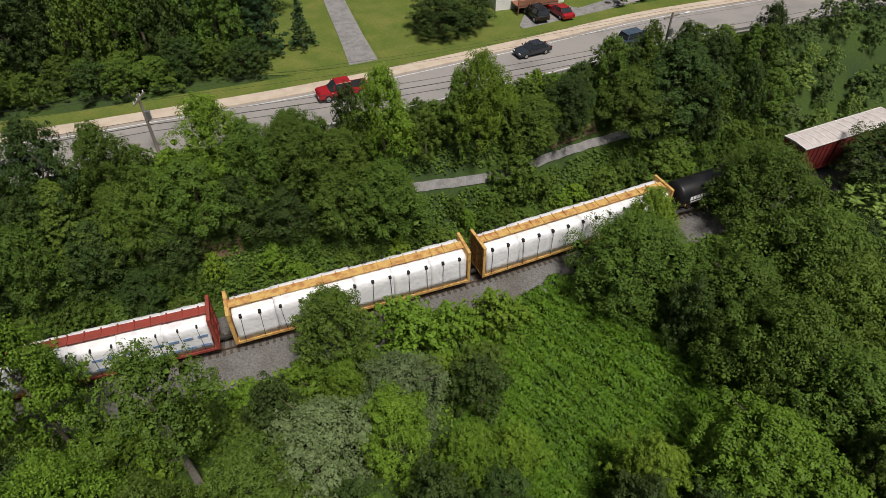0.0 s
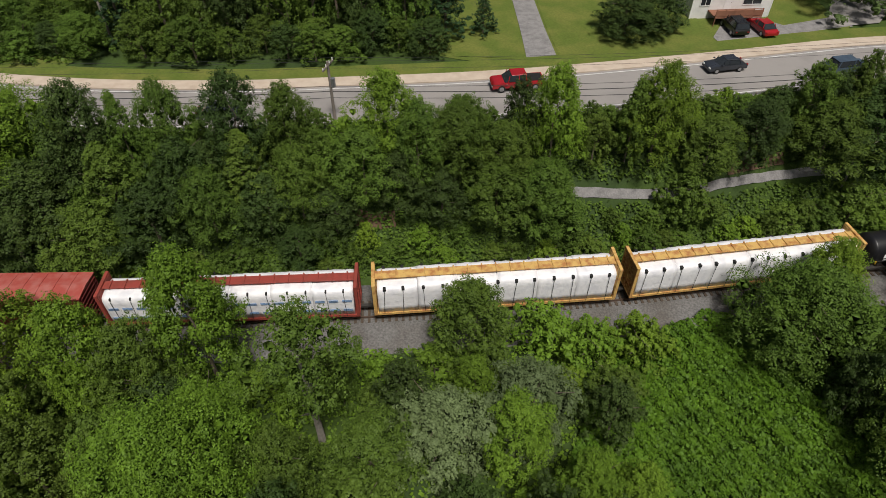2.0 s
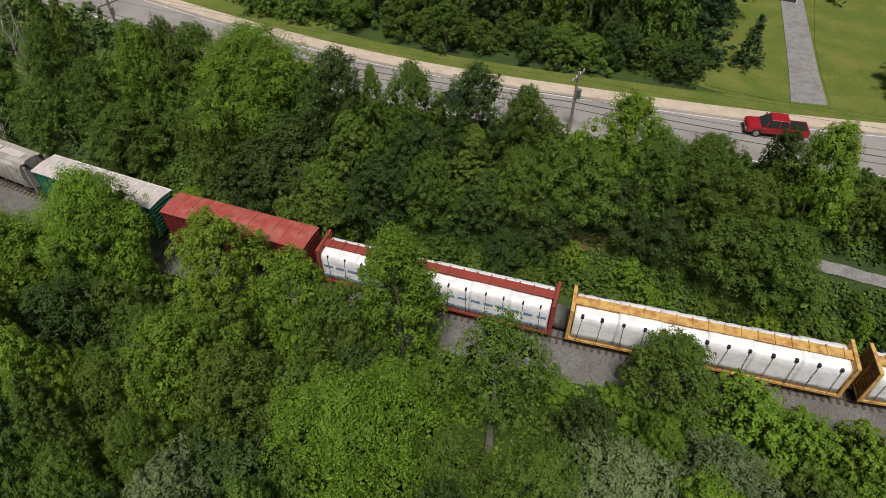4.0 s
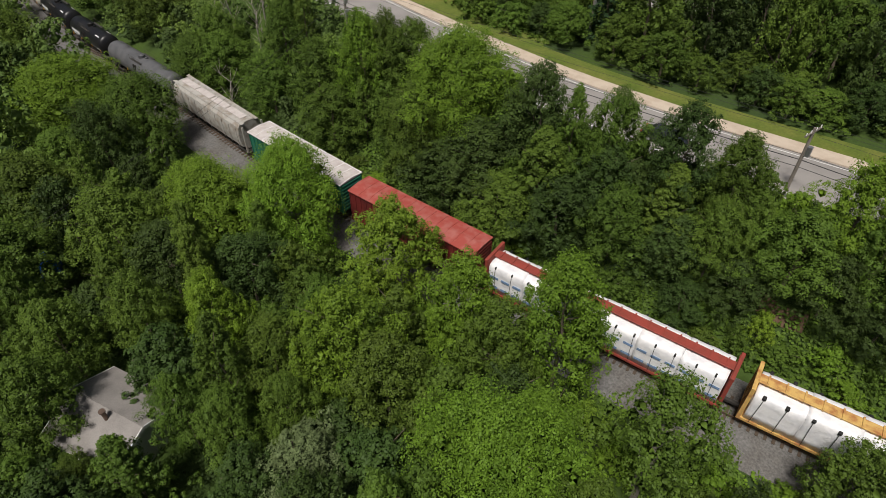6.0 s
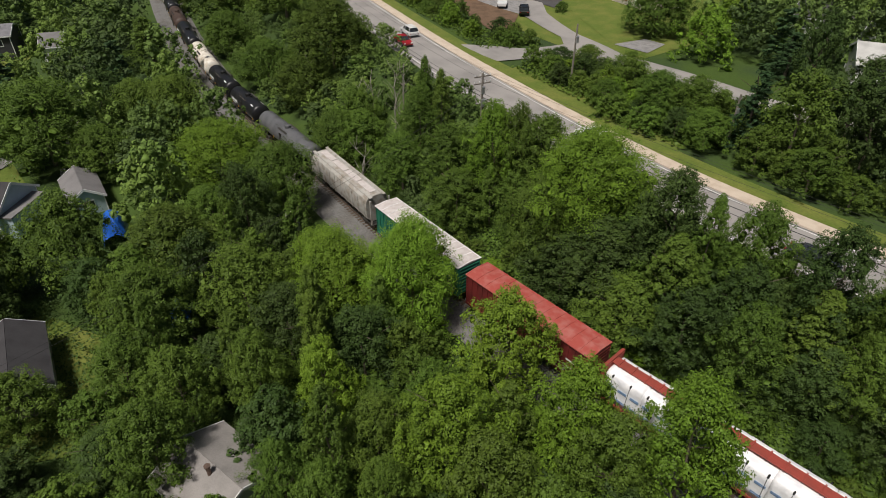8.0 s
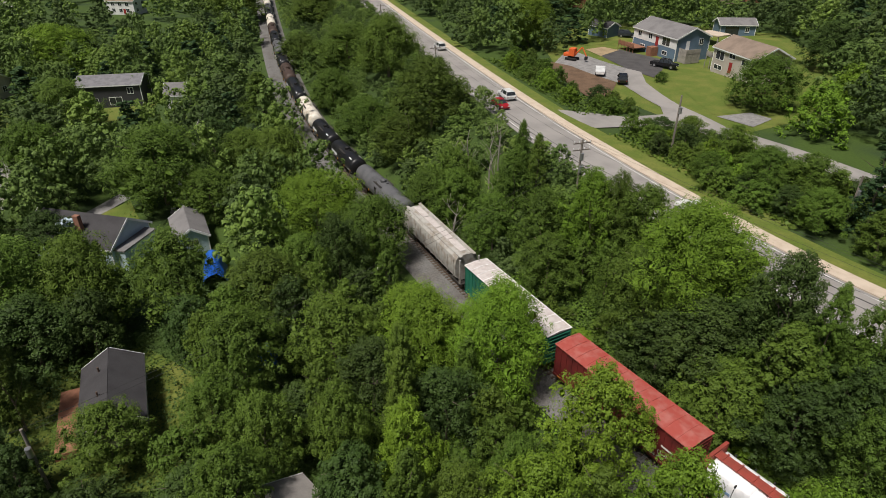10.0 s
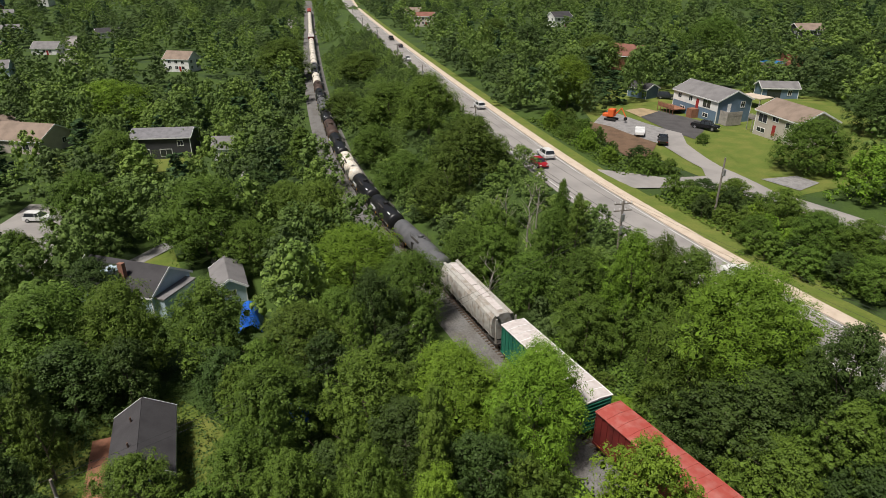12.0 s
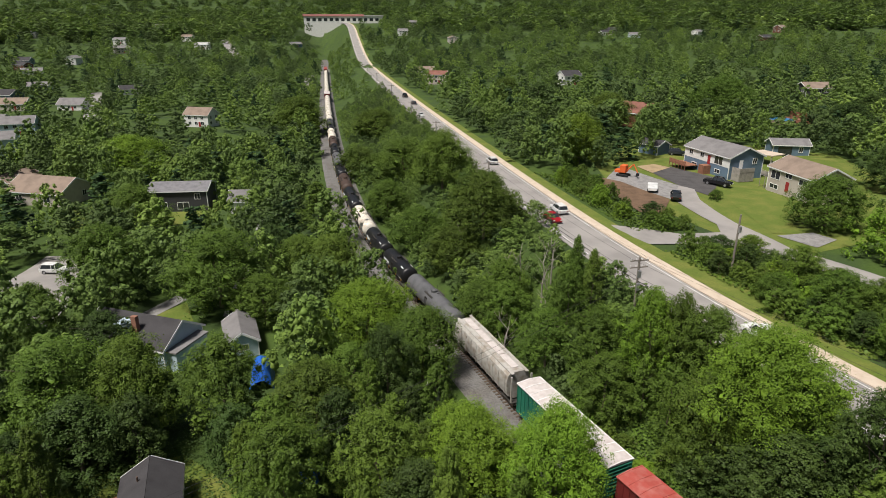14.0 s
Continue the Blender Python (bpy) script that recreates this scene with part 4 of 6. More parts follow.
def boxcar(m, length, body_mat, roof_mat, label, rnd, tag=None):
    h = length / 2
    car = empty("boxcar", m, label, "freight car", GROUP)
    running_gear(car, h)
    part("body", box(bmesh.new(), -h, h, -1.46, 1.46, 0.95, 4.55, 0.03), body_mat, car)
    part("underframe", box(bmesh.new(), -h + 0.4, h - 0.4, -1.2, 1.2, 0.66, 0.95), STEEL_DARK, car)
    for s in (-1, 1):
        for k in range(22):
            x = -h + 0.1 + k * (length - 0.2) / 21
            if abs(x) > 2.0:
                part("side_post", box(bmesh.new(), x - 0.05, x + 0.05, min(s * 1.44, s * 1.53), max(s * 1.44, s * 1.53), 1.0, 4.45), body_mat, car)
        door = part("sliding_door", box(bmesh.new(), -1.55, 1.55, min(s * 1.46, s * 1.56), max(s * 1.46, s * 1.56), 1.05, 4.35, 0.02), body_mat, car)
        for z in (1.6, 2.4, 3.2, 4.0):
            part("door_bar", box(bmesh.new(), -1.5, 1.5, min(s * 1.55, s * 1.6), max(s * 1.55, s * 1.6), z - 0.05, z + 0.05), body_mat, door)
        for x in (-0.5, 0.35, 1.2):
            part("lock_rod", tube(bmesh.new(), (x, s * 1.6, 1.1), (x, s * 1.6, 4.3), 0.03, n=5), body_mat, door)
        part("side_sill", box(bmesh.new(), -h, h, min(s * 1.4, s * 1.54), max(s * 1.4, s * 1.54), 0.86, 1.08), body_mat, car)
        for k, (x, w) in enumerate(((2.6, 0.9), (3.8, 0.5), (h - 2.4, 1.2))):
            part("lettering_bar", box(bmesh.new(), x, x + w, min(s * 1.53, s * 1.542), max(s * 1.53, s * 1.542), 2.7, 2.88), MARK_WHITE, car, "short white lettering bar")
        for x in (-h + 0.9, -2.2, 2.2, h - 0.9):
            part("reflector", box(bmesh.new(), x - 0.22, x + 0.22, min(s * 1.54, s * 1.555), max(s * 1.54, s * 1.555), 1.0, 1.08), MARK_YELLOW, car, "yellow reflector strip")
        if tag and s == -1:
            tags(car, length, s, 2.2, h - 1.2, 1.2, 2.3, tag, rnd)
    for s in (-1, 1):
        for k in range(8):
            part("end_corrugation", tube(bmesh.new(), (s * h, -1.35, 1.3 + k * 0.42), (s * h, 1.35, 1.3 + k * 0.42), 0.09, n=6), body_mat, car)
        part("ladder", box(box(bmesh.new(), s * (h + 0.1) - 0.02, s * (h + 0.1) + 0.02, 0.9, 0.95, 1.0, 4.3), s * (h + 0.1) - 0.02, s * (h + 0.1) + 0.02, 1.3, 1.35, 1.0, 4.3), body_mat, car)
    bm = bmesh.new()
    vs = [bm.verts.new((x, y, z)) for x in (-h - 0.05, h + 0.05) for y, z in ((-1.56, 4.5), (-1.56, 4.58), (0, 4.72), (1.56, 4.58), (1.56, 4.5))]
    for i in range(5):
        bm.faces.new((vs[i], vs[(i + 1) % 5], vs[5 + (i + 1) % 5], vs[5 + i]))
    bm.faces.new(vs[:5][::-1])
    bm.faces.new(vs[5:])
    bmesh.ops.recalc_face_normals(bm, faces=bm.faces[:])
    roof = part("roof", bm, roof_mat, car)
    n = 13
    for k in range(n):
        x = -h + k * length / (n - 1)
        bm = bmesh.new()
        for s in (-1, 1):
            q = bmesh.ops.create_cube(bm, size=1, matrix=Matrix.Translation((x, s * 0.77, 4.665)) @ Matrix.Rotation(s * -0.0895, 4, "X") @ Matrix.Diagonal((0.13, 1.56, 0.06, 1)))
        part("roof_seam", bm, ROOF_WHITE if roof_mat is ROOF_PALE else roof_mat, roof)
    part("roof_edge", box(box(bmesh.new(), -h - 0.06, h + 0.06, -1.6, -1.5, 4.52, 4.62), -h - 0.06, h + 0.06, 1.5, 1.6, 4.52, 4.62), ROOF_WHITE if roof_mat is ROOF_PALE else roof_mat, roof)
    return car


def tank_car(m, length, mat, label, rnd, lettered=True, r=1.5):
    h = length / 2
    car = empty("tank_car", m, label, "freight car", GROUP)
    running_gear(car, h)
    bm = bmesh.new()
    rings = []
    L, zc = h - 0.75, 2.55
    for x, q in [(-L - 0.45, 0.02), (-L - 0.40, 0.42), (-L - 0.25, 0.78), (-L, 0.98), (-L + 0.12, 1.0)] + [(-L + k * 2 * L / 6, 1.0) for k in range(1, 6)] + [(L - 0.12, 1.0), (L, 0.98), (L + 0.25, 0.78), (L + 0.40, 0.42), (L + 0.45, 0.02)]:
        rings.append([bm.verts.new((x, r * q * math.cos(a), zc + r * q * math.sin(a))) for a in np.linspace(0, 2 * math.pi, 28, endpoint=False)])
    for c0, c1 in zip(rings, rings[1:]):
        for j in range(28):
            bm.faces.new((c0[j], c0[(j + 1) % 28], c1[(j + 1) % 28], c1[j]))
    bmesh.ops.recalc_face_normals(bm, faces=bm.faces[:])
    tank = part("tank", bm, mat, car, smooth=True)
    for x in (-L * 0.6, -L * 0.2, L * 0.2, L * 0.6):
        bm = bmesh.new()
        bmesh.ops.create_cone(bm, cap_ends=False, segments=28, radius1=r + 0.015, radius2=r + 0.015, depth=0.12, matrix=Matrix.Translation((x, 0, zc)) @ Matrix.Rotation(math.pi / 2, 4, "Y"))
        part("weld_band", bm, mat, tank, smooth=True)
    part("underframe", box(box(box(bmesh.new(), -h, h, -0.4, 0.4, 0.7, 1.05), -h, -h + 1.6, -1.4, 1.4, 0.95, 1.1), h - 1.6, h, -1.4, 1.4, 0.95, 1.1), STEEL_DARK, car)
    for s in (-1, 1):
        part("saddle", box(bmesh.new(), s * (h - 2.2) - 0.3, s * (h - 2.2) + 0.3, -1.1, 1.1, 1.0, 1.8, 0.05), STEEL_DARK, car)
    dome = part("manway", tube(tube(bmesh.new(), (0, 0, zc + r - 0.1), (0, 0, zc + r + 0.32), 0.48, n=16), (0, 0, zc + r + 0.32), (0, 0, zc + r + 0.42), 0.36, 0.2, n=16), mat, car)
    part("valve", tube(bmesh.new(), (0.9, 0.2, zc + r - 0.15), (0.9, 0.2, zc + r + 0.18), 0.2, n=10), mat, car)
    part("valve", tube(bmesh.new(), (-0.8, -0.1, zc + r - 0.15), (-0.8, -0.1, zc + r + 0.14), 0.16, n=10), mat, car)
    bm = bmesh.new()
    for s in (-1, 1):
        box(bm, -1.4, 1.4, s * 0.95 - 0.2, s * 0.95 + 0.2, zc + r - 0.32, zc + r - 0.27)
    plat = part("platform", bm, STEEL_DARK, car)
    bm = bmesh.new()
    for s in (-1, 1):
        for x in (-1.4, 0, 1.4):
            tube(bm, (x, s * 1.15, zc + r - 0.3), (x, s * 1.15, zc + r + 0.35), 0.02, n=4)
        tube(bm, (-1.4, s * 1.15, zc + r + 0.35), (1.4, s * 1.15, zc + r + 0.35), 0.02, n=4)
    part("handrail", bm, STEEL_DARK, plat)
    for s in (-1, 1):
        part("side_ladder", box(box(bmesh.new(), -0.25, -0.2, min(s * 1.3, s * 1.55), max(s * 1.3, s * 1.55), 1.0, 3.4), 0.2, 0.25, min(s * 1.3, s * 1.55), max(s * 1.3, s * 1.55), 1.0, 3.4), STEEL_DARK, car)
        bm = bmesh.new()
        tube(bm, (-h + 0.2, s * 1.42, 2.0), (h - 0.2, s * 1.53, 2.0), 0.018, n=4)
        part("grab_rail", bm, STEEL_DARK, car)
        for x in (-L + 0.4, -L * 0.35, L * 0.35, L - 0.4):
            part("reflector", box(bmesh.new(), x - 0.05, x + 0.05, min(s * 1.40, s * 1.48), max(s * 1.40, s * 1.48), 1.72, 2.05), MARK_YELLOW, car, "yellow reflector strip")
        if lettered:
            bm = bmesh.new()
            a = 0.62
            for k in range(6):  # six bars where the owner's name stands
                x = -L + 1.0 + k * 0.46 if s < 0 else L - 1.4 - k * 0.46
                bmesh.ops.create_cube(bm, size=1, matrix=Matrix.Translation((x, s * (r + 0.012) * math.cos(0.1), zc + r * math.sin(0.1))) @ Matrix.Rotation(s * 0.1, 4, "X") @ Matrix.Diagonal((0.36, 0.02, 0.42, 1)))
            part("name_bars", bm, MARK_WHITE, car, "large white lettering bars")
            bm = bmesh.new()
            for x, w, aa in ((-L + 1.0, 1.5, -0.25), (L - 1.9, 1.2, 0.95), (L - 1.6, 0.9, -0.35)):
                bmesh.ops.create_cube(bm, size=1, matrix=Matrix.Translation((x + w / 2, s * (r + 0.012) * math.cos(aa), zc + (r + 0.012) * math.sin(aa))) @ Matrix.Rotation(s * aa, 4, "X") @ Matrix.Diagonal((w, 0.02, 0.16, 1)))
            part("number_bars", bm, MARK_WHITE, car, "small white number bars")
    return car


def hopper_car(m, length, mat, label, rnd):
    h = length / 2
    car = empty("hopper_car", m, label, "freight car", GROUP)
    running_gear(car, h)
    bm = bmesh.new()
    prof_ = [(0.6, 1.0), (1.38, 1.5), (1.54, 2.4), (1.56, 3.3), (1.42, 4.1), (1.1, 4.45), (0, 4.55)]
    ring = prof_ + [(-y, z) for y, z in prof_[-2::-1]]
    cols = [[bm.verts.new((x, y, z)) for y, z in ring] for x in np.linspace(-h + 1.0, h - 1.0, 8)]
    for c0, c1 in zip(cols, cols[1:]):
        for j in range(len(ring)):
            bm.faces.new((c0[j], c0[(j + 1) % len(ring)], c1[(j + 1) % len(ring)], c1[j]))
    bm.faces.new(cols[0])
    bm.faces.new(cols[-1])
    bmesh.ops.recalc_face_normals(bm, faces=bm.faces[:])
    part("body", bm, mat, car)
    for s in (-1, 1):
        for k in range(10):
            x = -h + 1.5 + k * (length - 3) / 9
            part("side_rib", box(bmesh.new(), x - 0.04, x + 0.04, min(s * 1.5, s * 1.6), max(s * 1.5, s * 1.6), 1.6, 3.9), mat, car)
        part("roof_walk", box(bmesh.new(), -h + 0.6, h - 0.6, s * 0.95 - 0.2, s * 0.95 + 0.2, 4.52, 4.57), HOPPER_GREY, car)
        for y in (-1.4, 1.2):
            part("end_post", box(bmesh.new(), s * (h - 0.25) - 0.08, s * (h - 0.25) + 0.08, y, y + 0.2, 1.0, 4.4), mat, car)
        part("end_platform", box(bmesh.new(), s * h - 0.7 * (s > 0), s * h + 0.7 * (s < 0), -1.4, 1.4, 0.95, 1.05), STEEL_DARK, car)
    for k in range(4):
        x = -h + 1.6 + k * (length - 3.2) / 4
        part("hatch", box(bmesh.new(), x, x + (length - 3.2) / 4 - 0.25, -0.45, 0.45, 4.5, 4.66, 0.04), ROOF_PALE, car)
        part("outlet", box(bmesh.new(), x + 0.6, x + 2.0, -0.5, 0.5, 0.6, 1.2, 0.1), STEEL_DARK, car)
    return car


# the train, from its first car in view to its last
rt = random.Random(21)
Z_RAIL = 0.62
anchor = s_of(2.6)
TRAIN_AHEAD = [("lumber", 21.9, CAR_YELLOW), ("tank", 16.2, BLACK_TANK), ("box", 15.8, BOX_RED, ROOF_PALE, TAG_TEAL), ("box", 20.0, BOX_GREEN, ROOF_PALE, None), ("box", 20.0, BOX_GREEN, ROOF_PALE, None)]
TRAIN_BEHIND = [("lumber", 21.9, CAR_YELLOW), ("lumber", 21.9, CAR_RED), ("box", 15.6, BOX_RED, ROOF_RED, TAG_WHITE), ("box", 15.6, BOX_GREEN, ROOF_PALE, TAG_WHITE), ("hopper", 17.0, HOPPER_GREY),
                ("tank", 17.4, GREY_TANK), ("tank", 12.0, BLACK_TANK), ("tank", 12.0, BLACK_TANK), ("tank", 15.6, WHITE_TANK), ("tank", 16.2, BLACK_TANK), ("tank", 14.0, BROWN_TANK), ("tank", 14.0, BLACK_TANK),
                ("tank", 14.0, GREY_TANK), ("tank", 14.0, BLACK_TANK), ("tank", 14.0, BROWN_TANK), ("tank", 17.0, WHITE_TANK), ("tank", 12.0, BLACK_TANK), ("tank", 12.0, GREY_TANK)] + [("tank", 17.0, WHITE_TANK)] * 5 + [("box", 15.6, BOX_RED, ROOF_PALE, None)] + [("tank", 17.0, WHITE_TANK)] * 10 + [("box", 15.6, BOX_RED, ROOF_RED, None)] * 2
COLOUR = {CAR_YELLOW: "yellow", CAR_RED: "rust red", BLACK_TANK: "black", GREY_TANK: "grey", WHITE_TANK: "cream white", BROWN_TANK: "dark brown"}


def put_car(spec, s):
    kind, length = spec[0], spec[1]
    x, y, a = on_track(s)
    xa, ya, _ = on_track(s - length / 2 + 1.9)
    xb, yb, _ = on_track(s + length / 2 - 1.9)
    m = pose((xa + xb) / 2, (ya + yb) / 2, Z_RAIL, 0, 0, math.degrees(math.atan2(ya - yb, xa - xb)))
    if kind == "lumber":
        return lumber_car(m, length, spec[2], COLOUR[spec[2]] + " centre-beam flat car loaded with wrapped lumber", rt)
    if kind == "tank":
        return tank_car(m, length, spec[2], COLOUR[spec[2]] + " cylindrical railway tank car with a top platform", rt, spec[2] in (BLACK_TANK,))
    if kind == "hopper":
        return hopper_car(m, length, spec[2], "weathered grey covered hopper car with roof hatches", rt)
    colour = ("dark red" if spec[2] is BOX_RED else "green") + " ribbed boxcar with a " + ("pale metal roof" if spec[3] is ROOF_PALE else "worn red roof")
    return boxcar(m, length, spec[2], spec[3], colour, rt, spec[4])


s = anchor
for spec in TRAIN_AHEAD:
    put_car(spec, s - spec[1] / 2 - 0.6)
    s -= spec[1] + 1.2
s = anchor
for spec in TRAIN_BEHIND:
    if s + spec[1] < s_of(-860):
        put_car(spec, s + spec[1] / 2 + 0.6)
    s += spec[1] + 1.2


# ---- houses ----
def wall_paint(name, c):
    return material(name, c, 0.7, vary=0.05, scale=0.8, fine=7, bump=0.1, second=[v * 0.88 for v in c])


def roof_mat(name, c):
    return material(name, c, 0.9, vary=0.2, scale=0.5, fine=9, bump=0.5, second=[v * 0.75 for v in c])


W_WHITE, W_BLUE, W_BEIGE, W_DARK, W_PALE, W_BROWN = [wall_paint(n, c) for n, c in (("white_siding", (0.75, 0.74, 0.72)), ("slate_blue_siding", (0.13, 0.19, 0.26)), ("beige_siding", (0.48, 0.43, 0.38)), ("charcoal_siding", (0.05, 0.05, 0.055)), ("pale_blue_siding", (0.45, 0.55, 0.62)), ("brown_siding", (0.16, 0.07, 0.045)))]
R_GREY, R_BROWN, R_DARK, R_PALE, R_RED, R_WORN = [roof_mat(n, c) for n, c in (("grey_shingles", (0.20, 0.19, 0.19)), ("brown_shingles", (0.25, 0.19, 0.15)), ("dark_shingles", (0.055, 0.052, 0.055)), ("pale_roofing", (0.50, 0.49, 0.47)), ("red_shingles", (0.22, 0.10, 0.075)), ("worn_roofing", (0.27, 0.25, 0.235)))]
TRIM = wall_paint("white_trim", (0.78, 0.78, 0.77))
GLASS = material("window_glass", (0.03, 0.035, 0.04), 0.08, vary=0.02, bump=0, spec=0.6)
DOOR_RED = wall_paint("red_door", (0.30, 0.03, 0.03))
DECK = material("deck_boards", (0.28, 0.13, 0.08), 0.8, scale=1.5, fine=10)
DECK_GREY = material("grey_deck_boards", (0.34, 0.31, 0.28), 0.8, scale=1.5, fine=10)


def window(house, x, y, z, w, h, face):
    """face: 'f' front (-y), 'b' back, 'l' -x end, 'r' +x end."""
    m = pose(x, y, z, 0, 0, {"f": 0, "r": 90, "b": 180, "l": -90}[face])
    fr = bmesh.new()
    for a in ((-w / 2 - 0.08, w / 2 + 0.08, h / 2, h / 2 + 0.1), (-w / 2 - 0.08, w / 2 + 0.08, -h / 2 - 0.1, -h / 2), (-w / 2 - 0.08, -w / 2, -h / 2, h / 2), (w / 2, w / 2 + 0.08, -h / 2, h / 2), (-0.03, 0.03, -h / 2, h / 2)):
        box(fr, a[0], a[1], -0.07, 0.02, a[2], a[3])
    win = part("window", fr, TRIM, house, "white window frame", at=m)
    part("pane", box(bmesh.new(), -w / 2, w / 2, -0.03, 0.02, -h / 2, h / 2), GLASS, win, "dark glass pane")


def house(x, y, yaw, length, depth, wall_h, roof_h, wall, roof, label, windows=(), doors=(), chimney=None, upper=None, name="house", category="house", z=None, over=0.4):
    """A gabled house: its ridge runs along its length."""
    z = float(land(x, y)[0]) if z is None else z
    ob = empty(name, pose(x, y, z, 0, 0, yaw), label, category, "houses" if name == "house" else "")
    L, D = length / 2, depth / 2
    bm = bmesh.new()
    v = [bm.verts.new(p) for p in ((-L, -D, -0.6), (L, -D, -0.6), (L, D, -0.6), (-L, D, -0.6), (-L, -D, wall_h), (L, -D, wall_h), (L, D, wall_h), (-L, D, wall_h), (-L, 0, wall_h + roof_h), (L, 0, wall_h + roof_h))]
    for f in ((0, 1, 5, 4), (2, 3, 7, 6), (1, 2, 6, 9, 5), (3, 0, 4, 8, 7), (4, 5, 9, 8), (6, 7, 8, 9)):
        bm.faces.new([v[i] for i in f])
    bmesh.ops.recalc_face_normals(bm, faces=bm.faces[:])
    part("wall", bm, wall, ob)
    if upper:
        bm = bmesh.new()
        box(bm, -L - 0.02, L + 0.02, -D - 0.02, -D + 0.05, wall_h * 0.52, wall_h - 0.02)
        part("siding_band", bm, upper, ob, "white upper siding")
    pitch = math.atan2(roof_h, D)
    slope = math.hypot(roof_h, D) + over
    bm = bmesh.new()
    for s in (-1, 1):
        mid = Matrix.Translation((0, s * (D + over * math.cos(pitch)) / 2, wall_h + roof_h - math.sin(pitch) * slope / 2 + 0.08)) @ Matrix.Rotation(-s * pitch, 4, "X")
        bmesh.ops.create_cube(bm, size=1, matrix=mid @ Matrix.Diagonal((length + 2 * over, slope, 0.14, 1)))
    top = part("roof", bm, roof, ob)
    bm = bmesh.new()
    for s in (-1, 1):
        for e in (-1, 1):
            mid = Matrix.Translation((e * (L + over), s * (D + over * math.cos(pitch)) / 2, wall_h + roof_h - math.sin(pitch) * slope / 2)) @ Matrix.Rotation(-s * pitch, 4, "X")
            bmesh.ops.create_cube(bm, size=1, matrix=mid @ Matrix.Diagonal((0.06, slope, 0.3, 1)))
        box(bm, -L - over, L + over, s * (D + over * math.cos(pitch)) - 0.03, s * (D + over * math.cos(pitch)) + 0.03, wall_h - math.tan(pitch) * over - 0.1, wall_h - math.tan(pitch) * over + 0.14)
    part("fascia", bm, TRIM, top)
    for s in (-1, 1):
        for e in (-1, 1):
            part("corner_trim", box(bmesh.new(), e * L - 0.07, e * L + 0.07, s * D - 0.07, s * D + 0.07, 0, wall_h - 0.1), TRIM, ob)
    for face, u, zz, w, h in windows:
        px_, py_ = (u, -D) if face == "f" else (u, D) if face == "b" else (-L, u) if face == "l" else (L, u)
        window(ob, px_, py_, zz, w, h, face)
    for face, u, zz, mat in doors:
        px_, py_ = (u, -D) if face == "f" else (-L, u) if face == "l" else (L, u)
        d = part("door", box(bmesh.new(), -0.47, 0.47, -0.06, 0.04, 0, 2.05, 0.01), mat, ob, at=pose(px_, py_, zz, 0, 0, {"f": 0, "r": 90, "l": -90}[face]))
        part("handle", tube(bmesh.new(), (0.36, -0.1, 1.0), (0.36, -0.06, 1.0), 0.03, n=6), RAIL, d)
    if chimney:
        part("chimney", box(bmesh.new(), chimney[0] - 0.4, chimney[0] + 0.4, chimney[1] - 0.3, chimney[1] + 0.3, wall_h, wall_h + roof_h + 0.9, 0.03), roof_mat("chimney_brick", (0.32, 0.16, 0.11)), ob)
    return ob


def deck(ob, x0, x1, y0, y1, z, mat, name="deck"):
    d = part(name, box(bmesh.new(), x0, x1, y0, y1, z - 0.15, z), mat, ob)
    for x in np.linspace(x0, x1, max(2, int((x1 - x0) / 1.2) + 1)):
        part("post", box(bmesh.new(), x - 0.05, x + 0.05, y0, y0 + 0.1, -0.3, z + 0.95), mat, d)
    part("handrail", box(bmesh.new(), x0, x1, y0, y0 + 0.08, z + 0.951, z + 1.0), mat, d)
    part("rail_panel", box(bmesh.new(), x0, x1, y0 + 0.02, y0 + 0.06, z + 0.1, z + 0.82), mat, d)


blue = house(-142.3, 91.0, 4, 15.6, 9.0, 5.0, 2.0, W_BLUE, R_GREY, "slate blue house with white upper siding and grey roof", [("f", -5.5, 3.9, 1.2, 1.0), ("f", -1.5, 3.9, 1.2, 1.0), ("f", 4.2, 3.7, 2.6, 1.7), ("f", -4, 1.2, 1.6, 0.8), ("f", 4.2, 1.2, 1.6, 0.8), ("r", 2.2, 3.9, 1.0, 1.2)], [("f", 1.0, 2.2, DOOR_RED), ("r", -1.4, 2.2, TRIM)], upper=W_WHITE)
deck(blue, -8.5, -2.5, -8.2, -4.6, 1.2, DECK)
part("stair", box(bmesh.new(), 0.2, 2.0, -6.5, -4.6, 0, 2.1), DECK, blue, "reddish wooden entrance steps")
dk = part("side_deck", box(bmesh.new(), 7.9, 10.4, -3.6, 0.2, 1.9, 2.1), DECK_GREY, blue, "grey wooden side deck")
part("railing", box(box(bmesh.new(), 10.3, 10.4, -3.6, 0.2, 0, 3.0), 7.9, 10.4, -3.7, -3.6, 0, 3.0), DECK_GREY, dk)
beige = house(-117.8, 93.0, -3, 12.8, 8.2, 4.9, 2.0, W_BEIGE, R_BROWN, "beige split-level house with brown shingle roof and red door", [("f", -4.2, 3.5, 2.6, 1.6), ("f", -4.2, 1.1, 2.4, 0.8), ("f", 3.8, 3.7, 2.2, 1.0), ("f", 3.6, 1.1, 1.4, 0.8), ("f", -0.4, 4.1, 1.8, 0.9)], [("f", -0.4, 0.8, DOOR_RED)])
deck(beige, -9.6, -6.4, -3.5, 1.5, 2.4, DECK_GREY)
